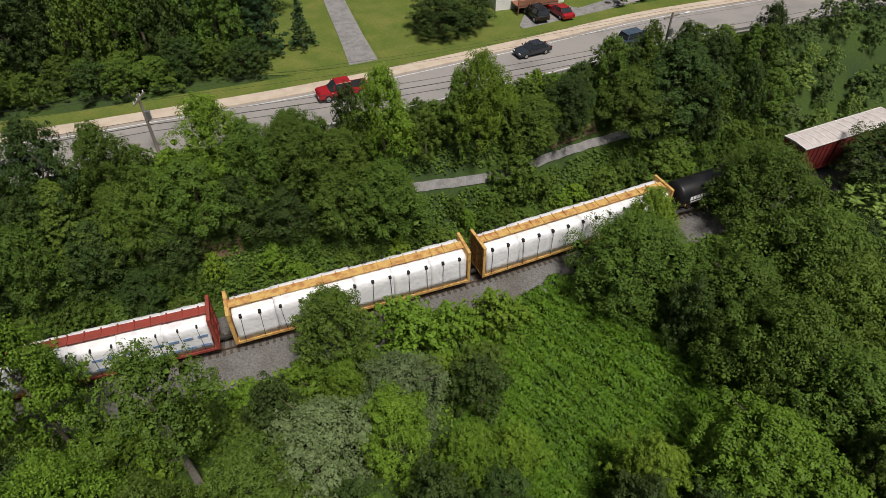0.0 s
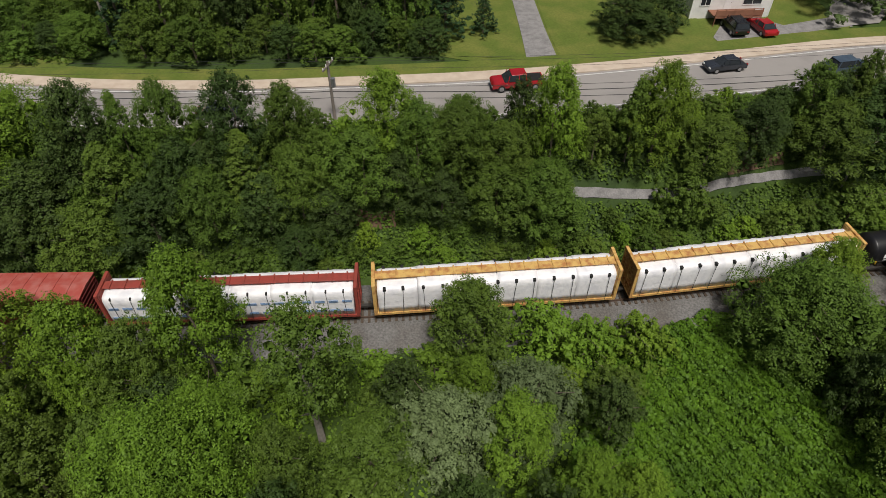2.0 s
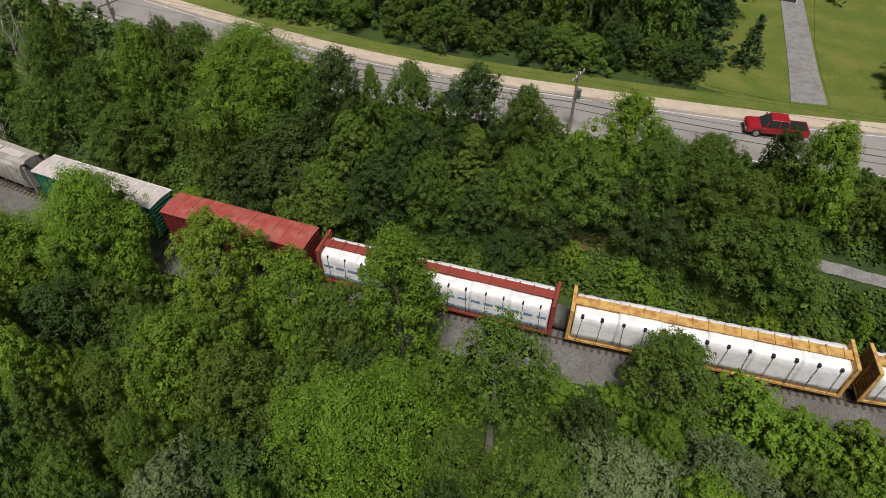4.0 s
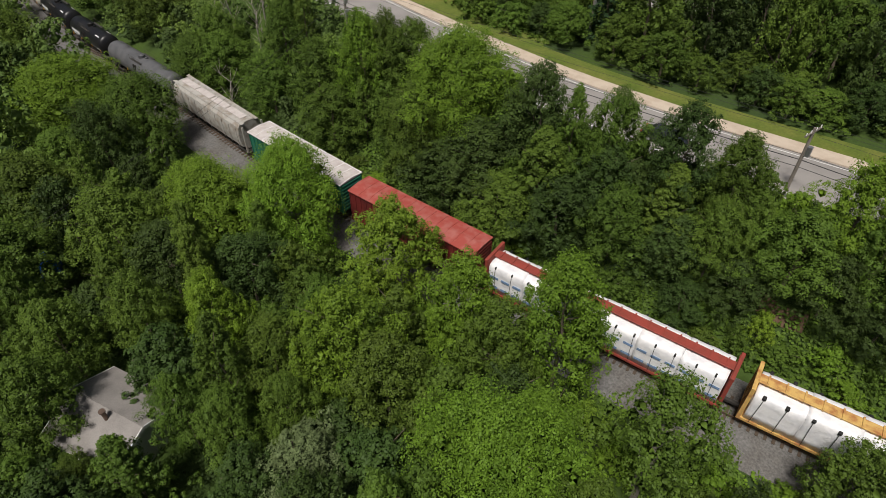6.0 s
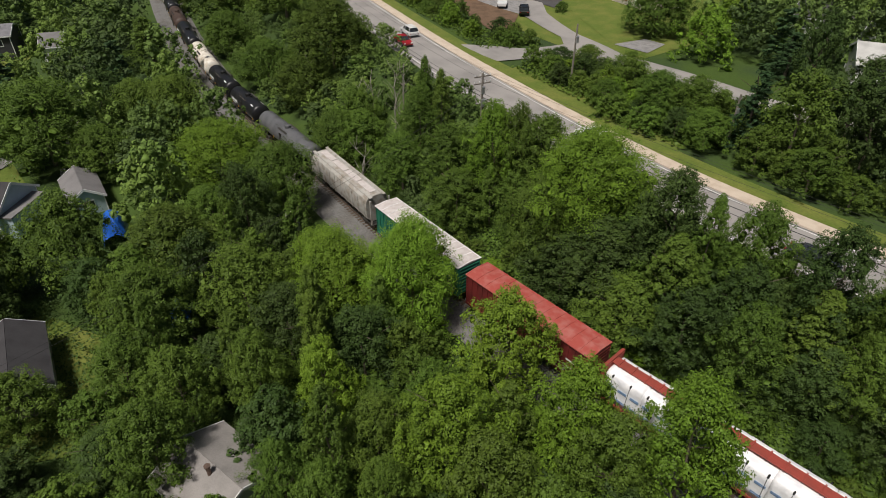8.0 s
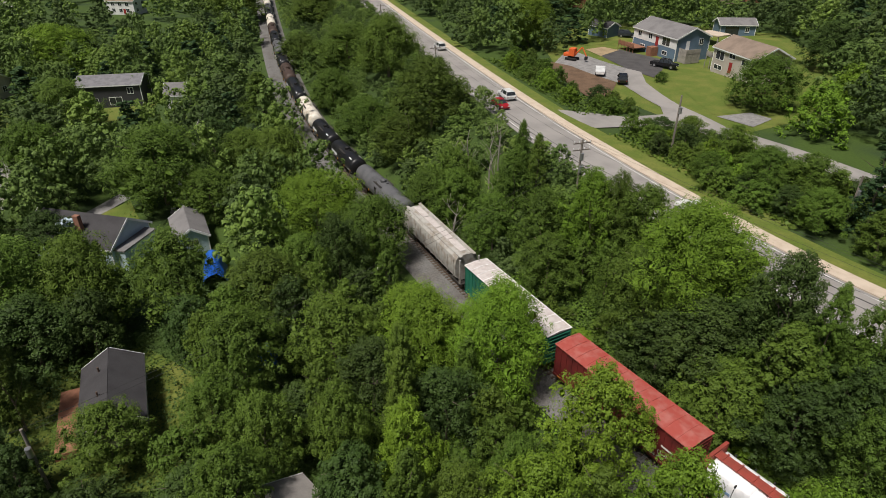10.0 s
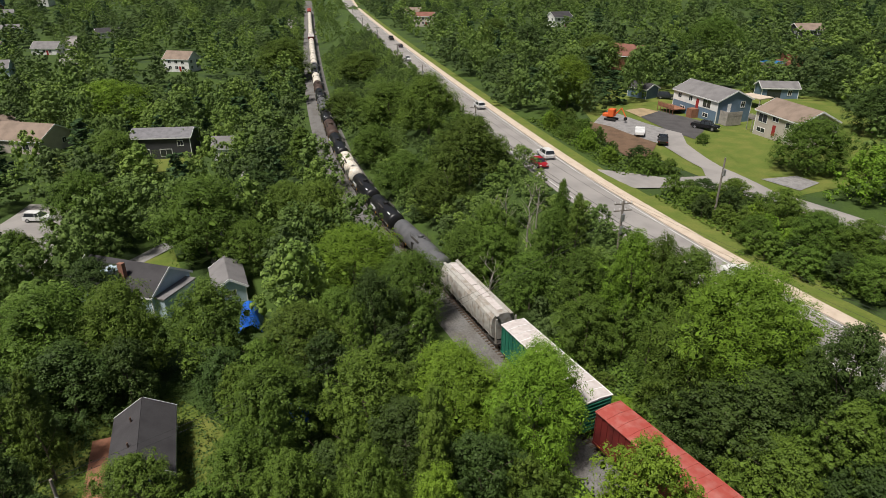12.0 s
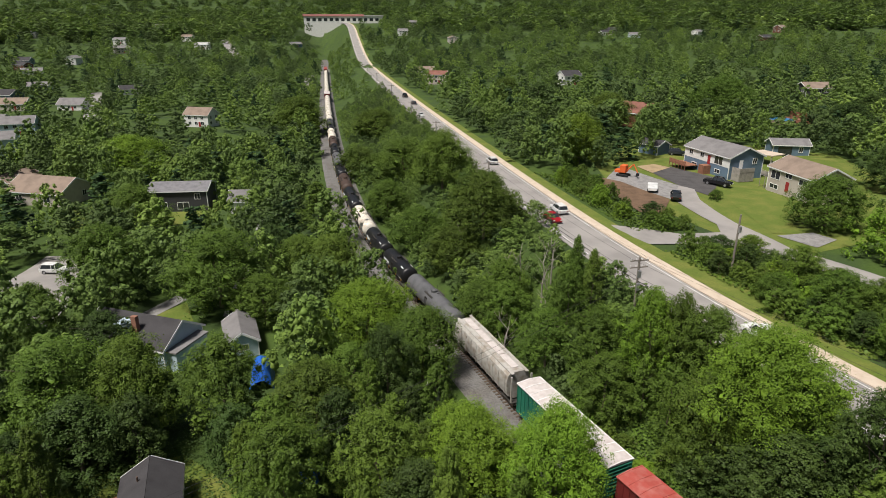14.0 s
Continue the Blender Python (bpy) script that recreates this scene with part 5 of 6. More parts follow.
house(-164.2, 86.0, 20, 6.2, 4.6, 2.6, 1.1, W_BLUE, R_DARK, "dark blue garden shed with charcoal roof", name="shed", category="shed")
shed = house(-155.0, 119.5, 70, 9.0, 5.4, 3.0, 1.2, W_BLUE, R_GREY, "blue garage shed with an open front and grey roof", [("f", 2.4, 1.7, 0.9, 1.2)], name="shed", category="shed")
# no real hole: a dark sheet on the wall paints the shade inside
part("opening", box(bmesh.new(), -3.2, 0.2, -2.78, -2.6, 0.0, 2.5), GLASS, shed, "dark sheet standing for the unlit inside of the open garage")
gaz = empty("gazebo", pose(-146.5, 106.5, float(land(-146.5, 106.5)[0]), 0, 0, 15), "open gazebo with a flat tan roof on posts", "gazebo")
part("roof", box(bmesh.new(), -3.2, 3.2, -2.4, 2.4, 2.5, 2.75, 0.04), CONCRETE, gaz)
for gx_ in (-2.9, 2.9):
    for gy_ in (-2.1, 2.1):
        part("post", box(bmesh.new(), gx_ - 0.1, gx_ + 0.1, gy_ - 0.1, gy_ + 0.1, -0.2, 2.5), DECK_GREY, gaz)
brown = house(-204.5, 103.0, 35, 10.0, 8.0, 5.2, 3.0, W_BROWN, R_RED, "brown two-storey house with a red-brown roof and dormer", [("f", -2, 4.0, 1.1, 1.2), ("f", 2, 4.0, 1.1, 1.2), ("f", 2.4, 1.4, 1.6, 1.2), ("r", 0, 4.0, 1.2, 1.2)])
deck(brown, -3, 3.5, -6.6, -4.1, 1.2, DECK)
pool = empty("swimming_pool", pose(-199, 154, float(land(-199, 154)[0])), "round above-ground pool with blue water and a wooden deck", "pool")
part("pool_wall", tube(bmesh.new(), (0, 0, -0.3), (0, 0, 1.25), 4.2, n=28), R_BROWN, pool)
part("water", tube(bmesh.new(), (0, 0, 1.0), (0, 0, 1.29), 3.95, n=28), material("pool_water", (0.06, 0.28, 0.55), 0.1, bump=0.1), pool)
part("deck", box(bmesh.new(), -4, 5, 3.6, 7.5, 0, 1.5), DECK, pool)
part("screen", box(bmesh.new(), -5.2, 5, 7.4, 7.6, 0, 3.2), DECK, pool)
white = house(10.6, 90.9, 20, 10.5, 9.6, 3.6, 1.9, W_WHITE, R_DARK, "white and blue house with a dark grey roof and porch", [("l", -3, 2.4, 1.0, 1.2), ("l", 0, 2.4, 1.0, 1.2), ("l", 3, 2.4, 1.0, 1.2), ("f", -3.6, 2.4, 1.2, 1.4), ("f", 2.6, 2.4, 2.4, 1.4)], [("f", -0.6, 1.0, TRIM)])
deck(white, -3, 3.0, -7.2, -4.8, 1.1, DECK)
house(-64.6, 97.8, 42, 14.5, 9.0, 3.4, 1.9, W_WHITE, R_PALE, "white house with a pale grey shingle roof among trees", [("f", -4, 2.0, 1.2, 1.2), ("f", 0, 2.0, 1.8, 1.2), ("f", 4, 2.0, 1.2, 1.2)])
house(-22, 97.5, 8, 9, 7, 3.0, 2.2, W_DARK, R_DARK, "dark house with a charcoal roof behind a lawn", [("f", -2, 1.8, 1.4, 1.2), ("f", 2, 1.8, 1.4, 1.2)])
house(-85, 108, 15, 12, 8, 3.4, 2.0, W_WHITE, R_DARK, "white house with a dark roof behind willows", [("f", -3, 2.0, 1.4, 1.2), ("f", 3, 2.0, 1.4, 1.2)])

grey = house(-62.6, -19.8, 8, 8.6, 4.8, 2.8, 1.5, W_BEIGE, R_DARK, "small house with a mossy grey shingle roof and side deck", [("r", 0, 1.8, 1.2, 1.2)])
part("deck", box(bmesh.new(), -4.5, 4.0, -5.0, -3.2, 0, 0.8), DECK, grey, "narrow tan wooden side deck")
for u in (-2.0, 1.5):
    part("vent_pipe", tube(bmesh.new(), (u, -0.9, 3.6), (u, -0.9, 4.4), 0.09, n=8), RAIL, grey)
bung = house(-44.3, -5.4, 28, 6.4, 6.0, 2.9, 1.3, W_WHITE, R_WORN, "bungalow with a weathered pale grey roof among trees")
part("stove_pipe", tube(tube(bmesh.new(), (0.6, -0.6, 3.7), (0.6, -0.6, 4.9), 0.16, n=10), (0.6, -0.6, 4.9), (0.6, -0.6, 5.05), 0.24, n=10), RAIL, bung)
dark = house(-97.2, -28.0, 60, 13.0, 7.5, 3.2, 2.4, W_PALE, R_DARK, "pale blue house with a black roof, dormer and chimney", [("r", -1.5, 1.8, 1.2, 1.2), ("r", 1.5, 1.8, 1.2, 1.2), ("f", 3.5, 1.8, 1.4, 1.2)], chimney=(1.2, -2.2))
part("dormer", box(bmesh.new(), -1.6, 0.4, -3.4, -1.2, 3.6, 5.4, 0.03), W_PALE, dark, "small pale blue dormer")
part("annex_roof", box(bmesh.new(), 5.0, 8.2, -3.4, 3.0, 2.6, 2.8), R_GREY, dark, "grey metal roof of the porch")
part("annex", box(bmesh.new(), 5.2, 8.0, -3.2, 2.8, -0.3, 2.6), W_PALE, dark)
house(-96.8, -15.4, 10, 7.0, 4.0, 2.6, 1.3, W_PALE, R_GREY, "pale blue garage with a grey roof", [("r", 0, 1.6, 1.4, 0.8)], name="garage", category="garage")
blackh = house(-171.6, -35.6, 84, 13.5, 8.5, 5.2, 1.3, W_DARK, material("metal_roof", (0.30, 0.29, 0.30), 0.4, 0.4, scale=1, fine=6), "modern black house with a grey metal roof", [("f", -4, 1.6, 2.6, 1.6), ("f", 1, 1.6, 2.6, 1.6), ("f", 4.5, 3.8, 1.2, 1.2)])
part("timber_panel", box(bmesh.new(), -6.9, -6.7, -4.2, -1.0, 0.2, 5.0), DECK, blackh, "warm timber wall panel")
house(-165.5, -21.6, 82, 4.2, 5.0, 3.2, 2.0, W_WHITE, R_GREY, "white garden shed with a steep grey roof", [], [("f", 0, 0, W_DARK)], name="shed", category="shed")
tan = house(-181.5, -68.5, 65, 16, 11, 3.4, 2.8, W_BEIGE, R_BROWN, "large tan house with a brown shingle roof", [("f", -4, 1.9, 1.8, 1.3), ("f", 4, 1.9, 1.8, 1.3), ("r", 2, 2.0, 1.2, 1.2)])
house(-190.0, -79.5, 155, 10, 9, 3.2, 2.4, W_BEIGE, R_BROWN, "tan garage wing with a brown shingle roof", [("r", 0, 1.6, 1.6, 1.0)])

# houses of the town, farther off
TOWN_A = [(-376, 70, W_BEIGE, R_RED), (-448, 76, W_WHITE, R_BROWN), (-346, 138, W_WHITE, R_DARK), (-250.1, 211, W_DARK, R_BROWN), (-716, 345, W_DARK, R_DARK), (-668, 349, W_PALE, R_GREY), (-657, 420, W_WHITE, R_GREY), (-585, 449, W_BROWN, R_DARK), (-630, 500, W_BROWN, R_BROWN), (-700, 330, W_WHITE, R_DARK), (-702, 153, W_BEIGE, R_BROWN)]
TOWN_B = [(-574, -216, W_WHITE, R_GREY), (-477, -176, W_BLUE, R_GREY), (-368, -122, W_WHITE, R_GREY), (-300, -50, W_WHITE, R_BROWN), (-287, -116, W_PALE, R_GREY), (-400, -165, W_BLUE, R_DARK), (-372, -150, W_BEIGE, R_BROWN), (-440, -112, W_WHITE, R_DARK), (-310, -135, W_BEIGE, R_GREY), (-250, -110, W_PALE, R_GREY)]
TOWN_C = [(-769, -198, W_WHITE, R_GREY), (-708, -183, W_BEIGE, R_GREY), (-595, -230, W_BROWN, R_DARK), (-803, -135, W_WHITE, R_BROWN), (-740, -111, W_WHITE, R_PALE), (-877, -165, W_BEIGE, R_GREY), (-809, -299, W_BEIGE, R_GREY), (-802, -16, W_BLUE, R_GREY), (-636, -205, W_WHITE, R_GREY),
          (-633, -244, W_BLUE, R_DARK), (-930, -190, W_BLUE, R_GREY), (-860, -120, W_WHITE, R_DARK), (-780, 110, W_WHITE, R_GREY), (-880, 140, W_BEIGE, R_GREY), (-960, -120, W_WHITE, R_PALE)]
rh = random.Random(31)
for spots in (TOWN_A, TOWN_B, TOWN_C):
    for x, y, w, r in spots:
        L_, D_ = rh.uniform(11, 15), rh.uniform(8, 9.5)
        hh = rh.choice([3.2, 5.2])
        house(x, y, rh.choice([5, 60, 85, 110]) + rh.uniform(-12, 12), L_, D_, hh, rh.uniform(1.8, 2.8), w, r, "town house with gabled roof half hidden by trees",
              [(f, u, zz, 1.3, 1.2) for f in "flr" for u in ((-3, 0, 3) if f == "f" else (-2, 2)) for zz in ((1.8,) if hh < 4 else (1.7, 4.0))], [("f", 1.6, 0.2, DOOR_RED)])
        CLEAR.append([(x - 9, y - 9), (x + 9, y - 9), (x + 9, y + 9), (x - 9, y + 9)])
        sight_gap(x, y, 8, 45)
mall = empty("shop_building", pose(-1010, 55, float(land(-1010, 55)[0]) + 1, 0, 0, 85), "long low white shop building with a pinkish roof band", "shop")
part("wall", box(bmesh.new(), -58, 58, -14, 14, -26, 8), W_WHITE, mall)
part("roof_band", box(bmesh.new(), -59, 30, -15, 15, 8, 11, 0.1), wall_paint("pink_band", (0.62, 0.26, 0.25)), mall)
part("flat_roof", box(bmesh.new(), 30.1, 59, -15, 15, 8, 9.4, 0.1), R_PALE, mall, "pale flat roof of the end unit")
for k in range(13):
    part("window", box(bmesh.new(), -54 + k * 8.4, -49 + k * 8.4, -14.2, -13.9, 1.5, 5.5), GLASS, mall)
CLEAR.append([(-1040, -20), (-880, 15), (-880, 90), (-1040, 130)])

# ---- vehicles ----
TYRE = material("tyre", (0.02, 0.02, 0.02), 0.9, bump=0)
CHROME = material("wheel_rim", (0.5, 0.5, 0.52), 0.35, 0.8, bump=0)
LAMP_R = material("tail_lamp", (0.35, 0.02, 0.02), 0.3, bump=0)
LAMP_W = material("head_lamp", (0.75, 0.75, 0.72), 0.2, bump=0)
PAINTS = {k: material(k + "_car_paint", c, 0.25, vary=0.03, scale=0.6, fine=5, bump=0, spec=0.6) for k, c in (("red", (0.35, 0.015, 0.02)), ("dark", (0.035, 0.04, 0.05)), ("black", (0.012, 0.012, 0.014)), ("white", (0.75, 0.75, 0.74)), ("slate", (0.07, 0.10, 0.14)))}
SHAPES = {  # side profiles: body outline, cabin outline, length, width
    "sedan": ([(-2.3, 0.35), (-2.32, 0.75), (-1.9, 0.92), (-1.3, 0.95), (1.0, 0.95), (2.1, 0.82), (2.33, 0.6), (2.3, 0.33)], [(-1.75, 0.94), (-1.05, 1.40), (0.25, 1.43), (1.15, 0.94)]),
    "suv": ([(-2.3, 0.4), (-2.35, 0.95), (-2.25, 1.05), (1.05, 1.05), (2.15, 0.98), (2.36, 0.7), (2.32, 0.38)], [(-2.2, 1.04), (-1.95, 1.70), (0.35, 1.72), (1.2, 1.04)]),
    "pickup": ([(-2.85, 0.5), (-2.88, 1.12), (-0.95, 1.14), (1.5, 1.14), (2.7, 1.06), (2.9, 0.8), (2.85, 0.45)], [(-0.95, 1.13), (-0.8, 1.82), (0.75, 1.84), (1.6, 1.13)]),
}


def prism(outline, half, top_in=0.0):
    bm = bmesh.new()
    zmax, zmin = max(z for _, z in outline), min(z for _, z in outline)
    a, b = [], []
    for x, z in outline:
        w = half - top_in * (z - zmin) / (zmax - zmin)
        a.append(bm.verts.new((x, -w, z)))
        b.append(bm.verts.new((x, w, z)))
    n = len(outline)
    for i in range(n):
        bm.faces.new((a[i], a[(i + 1) % n], b[(i + 1) % n], b[i]))
    bm.faces.new(a)
    bm.faces.new(b)
    bmesh.ops.recalc_face_normals(bm, faces=bm.faces[:])
    bmesh.ops.bevel(bm, geom=bm.edges[:], offset=0.05, segments=2, affect="EDGES")
    return bm


def vehicle(kind, colour, x, y, yaw, label, z=None, parked=False):
    z = float(land(x, y)[0]) + 0.13 if z is None else z
    car = empty({"sedan": "car", "suv": "suv", "pickup": "pickup_truck"}[kind], pose(x, y, z, 0, 0, yaw), label, "car" if kind != "pickup" else "pickup truck", "vehicles")
    body, cabin = SHAPES[kind]
    half = {"sedan": 0.9, "suv": 0.95, "pickup": 1.0}[kind]
    part("body", prism(body, half), PAINTS[colour], car, smooth=False)
    part("cabin_glass", prism(cabin, half - 0.05, 0.2), GLASS, car, "dark tinted glass")
    (x0, z0), (x1, z1) = cabin[1], cabin[2]
    part("roof", box(bmesh.new(), x0 - 0.05, x1 + 0.05, -half + 0.24, half - 0.24, z0 - 0.01, z1 + 0.04, 0.03), PAINTS[colour], car)
    for s in (-1, 1):
        for px_ in ((cabin[0][0] * 0.5 + x0 * 0.5, ), (0.0, ), (cabin[3][0] * 0.5 + x1 * 0.5, )):
            part("pillar", tube(bmesh.new(), (px_[0], s * (half - 0.03), cabin[0][1]), (px_[0] * 0.85, s * (half - 0.2), z0), 0.05, n=5), PAINTS[colour], car)
        part("mirror", box(bmesh.new(), cabin[3][0] - 0.35, cabin[3][0] - 0.15, min(s * half, s * (half + 0.18)), max(s * half, s * (half + 0.18)), 0.98, 1.12, 0.03), PAINTS[colour], car)
        part("head_light", box(bmesh.new(), body[-2][0] - 0.12, body[-2][0] + 0.01, s * (half - 0.25) - 0.18, s * (half - 0.25) + 0.18, 0.62, 0.78, 0.02), LAMP_W, car)
        part("tail_light", box(bmesh.new(), body[0][0] - 0.04, body[0][0] + 0.08, s * (half - 0.2) - 0.14, s * (half - 0.2) + 0.14, 0.7, 0.9, 0.02), LAMP_R, car)
    r = {"sedan": 0.33, "suv": 0.37, "pickup": 0.42}[kind]
    base = {"sedan": 1.4, "suv": 1.42, "pickup": 1.85}[kind]
    for wx in (-base, base):
        for s in (-1, 1):
            w = part("wheel", tube(bmesh.new(), (wx, s * (half - 0.2), r), (wx, s * (half + 0.02), r), r, n=16), TYRE, car)
            part("rim", tube(bmesh.new(), (wx, s * (half - 0.05), r), (wx, s * (half + 0.035), r), r * 0.62, n=10), CHROME, w)
    if kind == "pickup":
        part("bed", box(bmesh.new(), -2.7, -1.05, -0.82, 0.82, 1.1, 1.155), TYRE, car, "black covered load bed")
    return car


RZ = ROAD_Z + 0.005


def on_road(x, lane):
    """Place and heading on the road at x; lane: metres from the far pavement edge."""
    line = offset_line(ROAD_FAR, -lane)
    i = int(np.abs(line[:, 0] - x).argmin())
    a, b = line[max(i - 1, 0)], line[min(i + 1, len(line) - 1)]
    return (*line[i], math.degrees(math.atan2(a[1] - b[1], a[0] - b[0])))


for x, lane, kind, colour, back, label in ((-10.5, 3.9, "pickup", "red", 1, "red pickup truck with a black bed cover on the road"), (11.6, 4.0, "sedan", "dark", 1, "dark grey sedan on the road"), (24.4, 7.4, "suv", "slate", 0, "dark blue SUV on the road"), (-69, 4.2, "suv", "white", 1, "white SUV on the road"),
                                          (-120, 4.2, "suv", "white", 1, "white SUV on the road"), (-114, 7.4, "sedan", "red", 0, "red car on the road"), (-163, 4.0, "suv", "white", 1, "white van-like SUV on the road"), (-248, 7.2, "sedan", "white", 0, "white car on the road"),
                                          (-286, 4.0, "sedan", "dark", 1, "dark car on the road"), (-315, 4.0, "pickup", "black", 1, "dark pickup truck on the road"), (-38, 7.4, "sedan", "dark", 0, "dark car on the road behind trees")):
    cx, cy, a = on_road(x, lane)
    vehicle(kind, colour, cx, cy, a + (180 if back else 0), label, RZ)
for kind, colour, x, y, yaw, label in (("suv", "black", 12.6, 82.6, 110, "black SUV parked on a gravel drive"), ("sedan", "red", 16.0, 83.4, 115, "dark red car parked on a gravel drive"), ("suv", "black", -122.3, 66.9, 150, "black SUV parked by the side street"), ("pickup", "black", -129.9, 81.6, 35, "black pickup parked beside the blue house"),
                                       ("suv", "dark", -160.0, 90.5, 60, "dark car parked behind a shed"), ("suv", "white", -128.9, -50.1, 75, "white SUV parked on a yard"), ("suv", "black", -116.7, -48.8, 60, "black car parked beside trees"), ("sedan", "white", -106.1, -17.3, 10, "white car parked on a gravel lane"), ("pickup", "black", -54.2, -31.5, 80, "black pickup truck parked beside trees")):
    vehicle(kind, colour, x, y, yaw, label)
dig = empty("excavator", pose(-141.8, 65.6, float(land(-141.8, 65.6)[0]) + 0.15, 0, 0, 40), "small orange excavator on a gravel pad", "excavator")
ORANGE = wall_paint("orange_paint", (0.65, 0.12, 0.03))
part("cab", box(bmesh.new(), -0.7, 0.7, -0.8, 0.8, 0.9, 2.6, 0.08), ORANGE, dig)
part("engine", box(bmesh.new(), -1.9, -0.6, -0.8, 0.8, 0.8, 1.5, 0.1), ORANGE, dig)
for s in (-1, 1):
    part("crawler", box(bmesh.new(), -1.4, 1.4, s * 0.75 - 0.22, s * 0.75 + 0.22, 0, 0.6, 0.15), TYRE, dig)
part("boom", tube(tube(bmesh.new(), (0.6, 0, 1.2), (2.2, 0, 3.0), 0.16, n=6), (2.2, 0, 3.0), (3.3, 0, 1.2), 0.13, n=6), ORANGE, dig)
part("bucket", box(bmesh.new(), 3.0, 3.6, -0.35, 0.35, 0.4, 1.1, 0.08), TYRE, dig)
boat = empty("boat_trailer", pose(-129.0, 65.6, float(land(-129, 65.6)[0]) + 0.15, 0, 0, 150), "white boat on a low trailer", "boat")
part("hull", prism([(-2.2, 0.5), (-2.2, 1.1), (1.6, 1.15), (2.6, 1.2), (1.8, 0.55)], 0.85, -0.15), PAINTS["white"], boat)
part("trailer_frame", box(bmesh.new(), -2.0, 3.2, -0.5, 0.5, 0.35, 0.47), STEEL_DARK, boat)
for s in (-1, 1):
    part("wheel", tube(bmesh.new(), (-0.8, s * 0.8, 0.3), (-0.8, s * 1.0, 0.3), 0.3, n=12), TYRE, boat)

# blue tarps
TARP = material("blue_tarp", (0.015, 0.11, 0.50), 0.45, vary=0.08, scale=1.5, fine=6, bump=0.4, spec=0.5)


def tarp(x, y, w, d, h, seed, label):
    rng = np.random.default_rng(seed)
    bm = bmesh.new()
    n = 9
    z0 = float(land(x, y)[0])
    g = [[bm.verts.new((x + (i / (n - 1) - 0.5) * w + rng.uniform(-0.1, 0.1), y + (j / (n - 1) - 0.5) * d + rng.uniform(-0.1, 0.1), z0 + 0.05 + h * max(0, 1 - (abs(j / (n - 1) - 0.5) * 2) ** 2.5) * (1 - 0.6 * (abs(i / (n - 1) - 0.5) * 2) ** 4) + rng.uniform(-0.12, 0.12))) for i in range(n)] for j in range(n)]
    for j in range(n - 1):
        for i in range(n - 1):
            bm.faces.new((g[j][i], g[j][i + 1], g[j + 1][i + 1], g[j + 1][i]))
    ob = part("tarp", bm, TARP)
    return tagged(ob, label, "tarp")


tarp(-87.0, -12.0, 4.6, 3.0, 3.2, 1, "crumpled bright blue tarp draped over a heap")
tarp(-67.2, -6.3, 2.6, 2.0, 2.4, 2, "small blue tarp hanging between trees")

# ---- poles and wires ----
def pole(x, y, top, label, arms=1, lamp=False, z=None, yaw=0.0, lean=0.0):
    z = float(land(x, y)[0]) if z is None else z
    p = empty("utility_pole", pose(x, y, z, 0, lean, yaw), label, "utility pole", "utility poles")
    h = top - z
    part("post", tube(bmesh.new(), (0, 0, -0.8), (0, 0, h), 0.17, 0.12, n=10), POLE_WOOD, p)
    for k in range(arms):
        arm = part("crossarm", box(bmesh.new(), -0.07, 0.07, -1.2, 1.2, h - 0.5 - k * 0.9, h - 0.36 - k * 0.9), POLE_WOOD, p)
        for y_ in (-1.1, -0.4, 0.4, 1.1):
            part("insulator", tube(bmesh.new(), (0, y_, h - 0.36 - k * 0.9), (0, y_, h - 0.14 - k * 0.9), 0.05, n=6), TRIM, arm)
    part("transformer", tube(bmesh.new(), (0.32, 0, h - 2.6), (0.32, 0, h - 1.7), 0.24, n=12), CHROME, p)
    if lamp:
        part("lamp_arm", tube(bmesh.new(), (0, 0, h - 1.0), (0, 2.2, h - 0.5), 0.035, n=6), CHROME, p)
        part("lamp_head", box(bmesh.new(), -0.12, 0.12, 2.0, 2.7, h - 0.56, h - 0.42, 0.04), TRIM, p)
    return (x, y, top)


POLES = [pole(70, 86, 17.0, "weathered wooden utility pole with crossarm"), pole(25.5, 67.6, 16.8, "weathered wooden utility pole with crossarm", lamp=True, yaw=-60), pole(-27.6, 50.0, 16.4, "weathered wooden utility pole with white-topped crossarm"), pole(-79, 34.6, 16.7, "weathered wooden utility pole with crossarms beside the road", 2),
         pole(-135, 31.5, 17.0, "weathered wooden utility pole beside the road"), pole(-190, 31.5, 17.0, "weathered wooden utility pole with lamp beside the road", lamp=True), pole(-238, 32.0, 17.2, "weathered wooden utility pole beside the road"), pole(-300, 33.0, 17.2, "weathered wooden utility pole beside the road"), pole(-370, 34.0, 17.2, "weathered wooden utility pole beside the road"), pole(-450, 36.5, 17.2, "weathered wooden utility pole beside the road")]
pole(-87.8, 54.8, 18.2, "grey wooden pole with a transformer beside the side street", 0)
pole(-60.5, 59.0, 16.5, "grey wooden pole among bushes", 0)
SOUTH_POLES = [pole(-71.3, 7.5, 8.0, "wooden pole with crossarm rising from the trees", 1, z=0.3, yaw=30), pole(-55, -24, 8.2, "wooden pole beside a house", 0), pole(-79, 34.6, 15.0, "wooden pole beside the road", 0)]


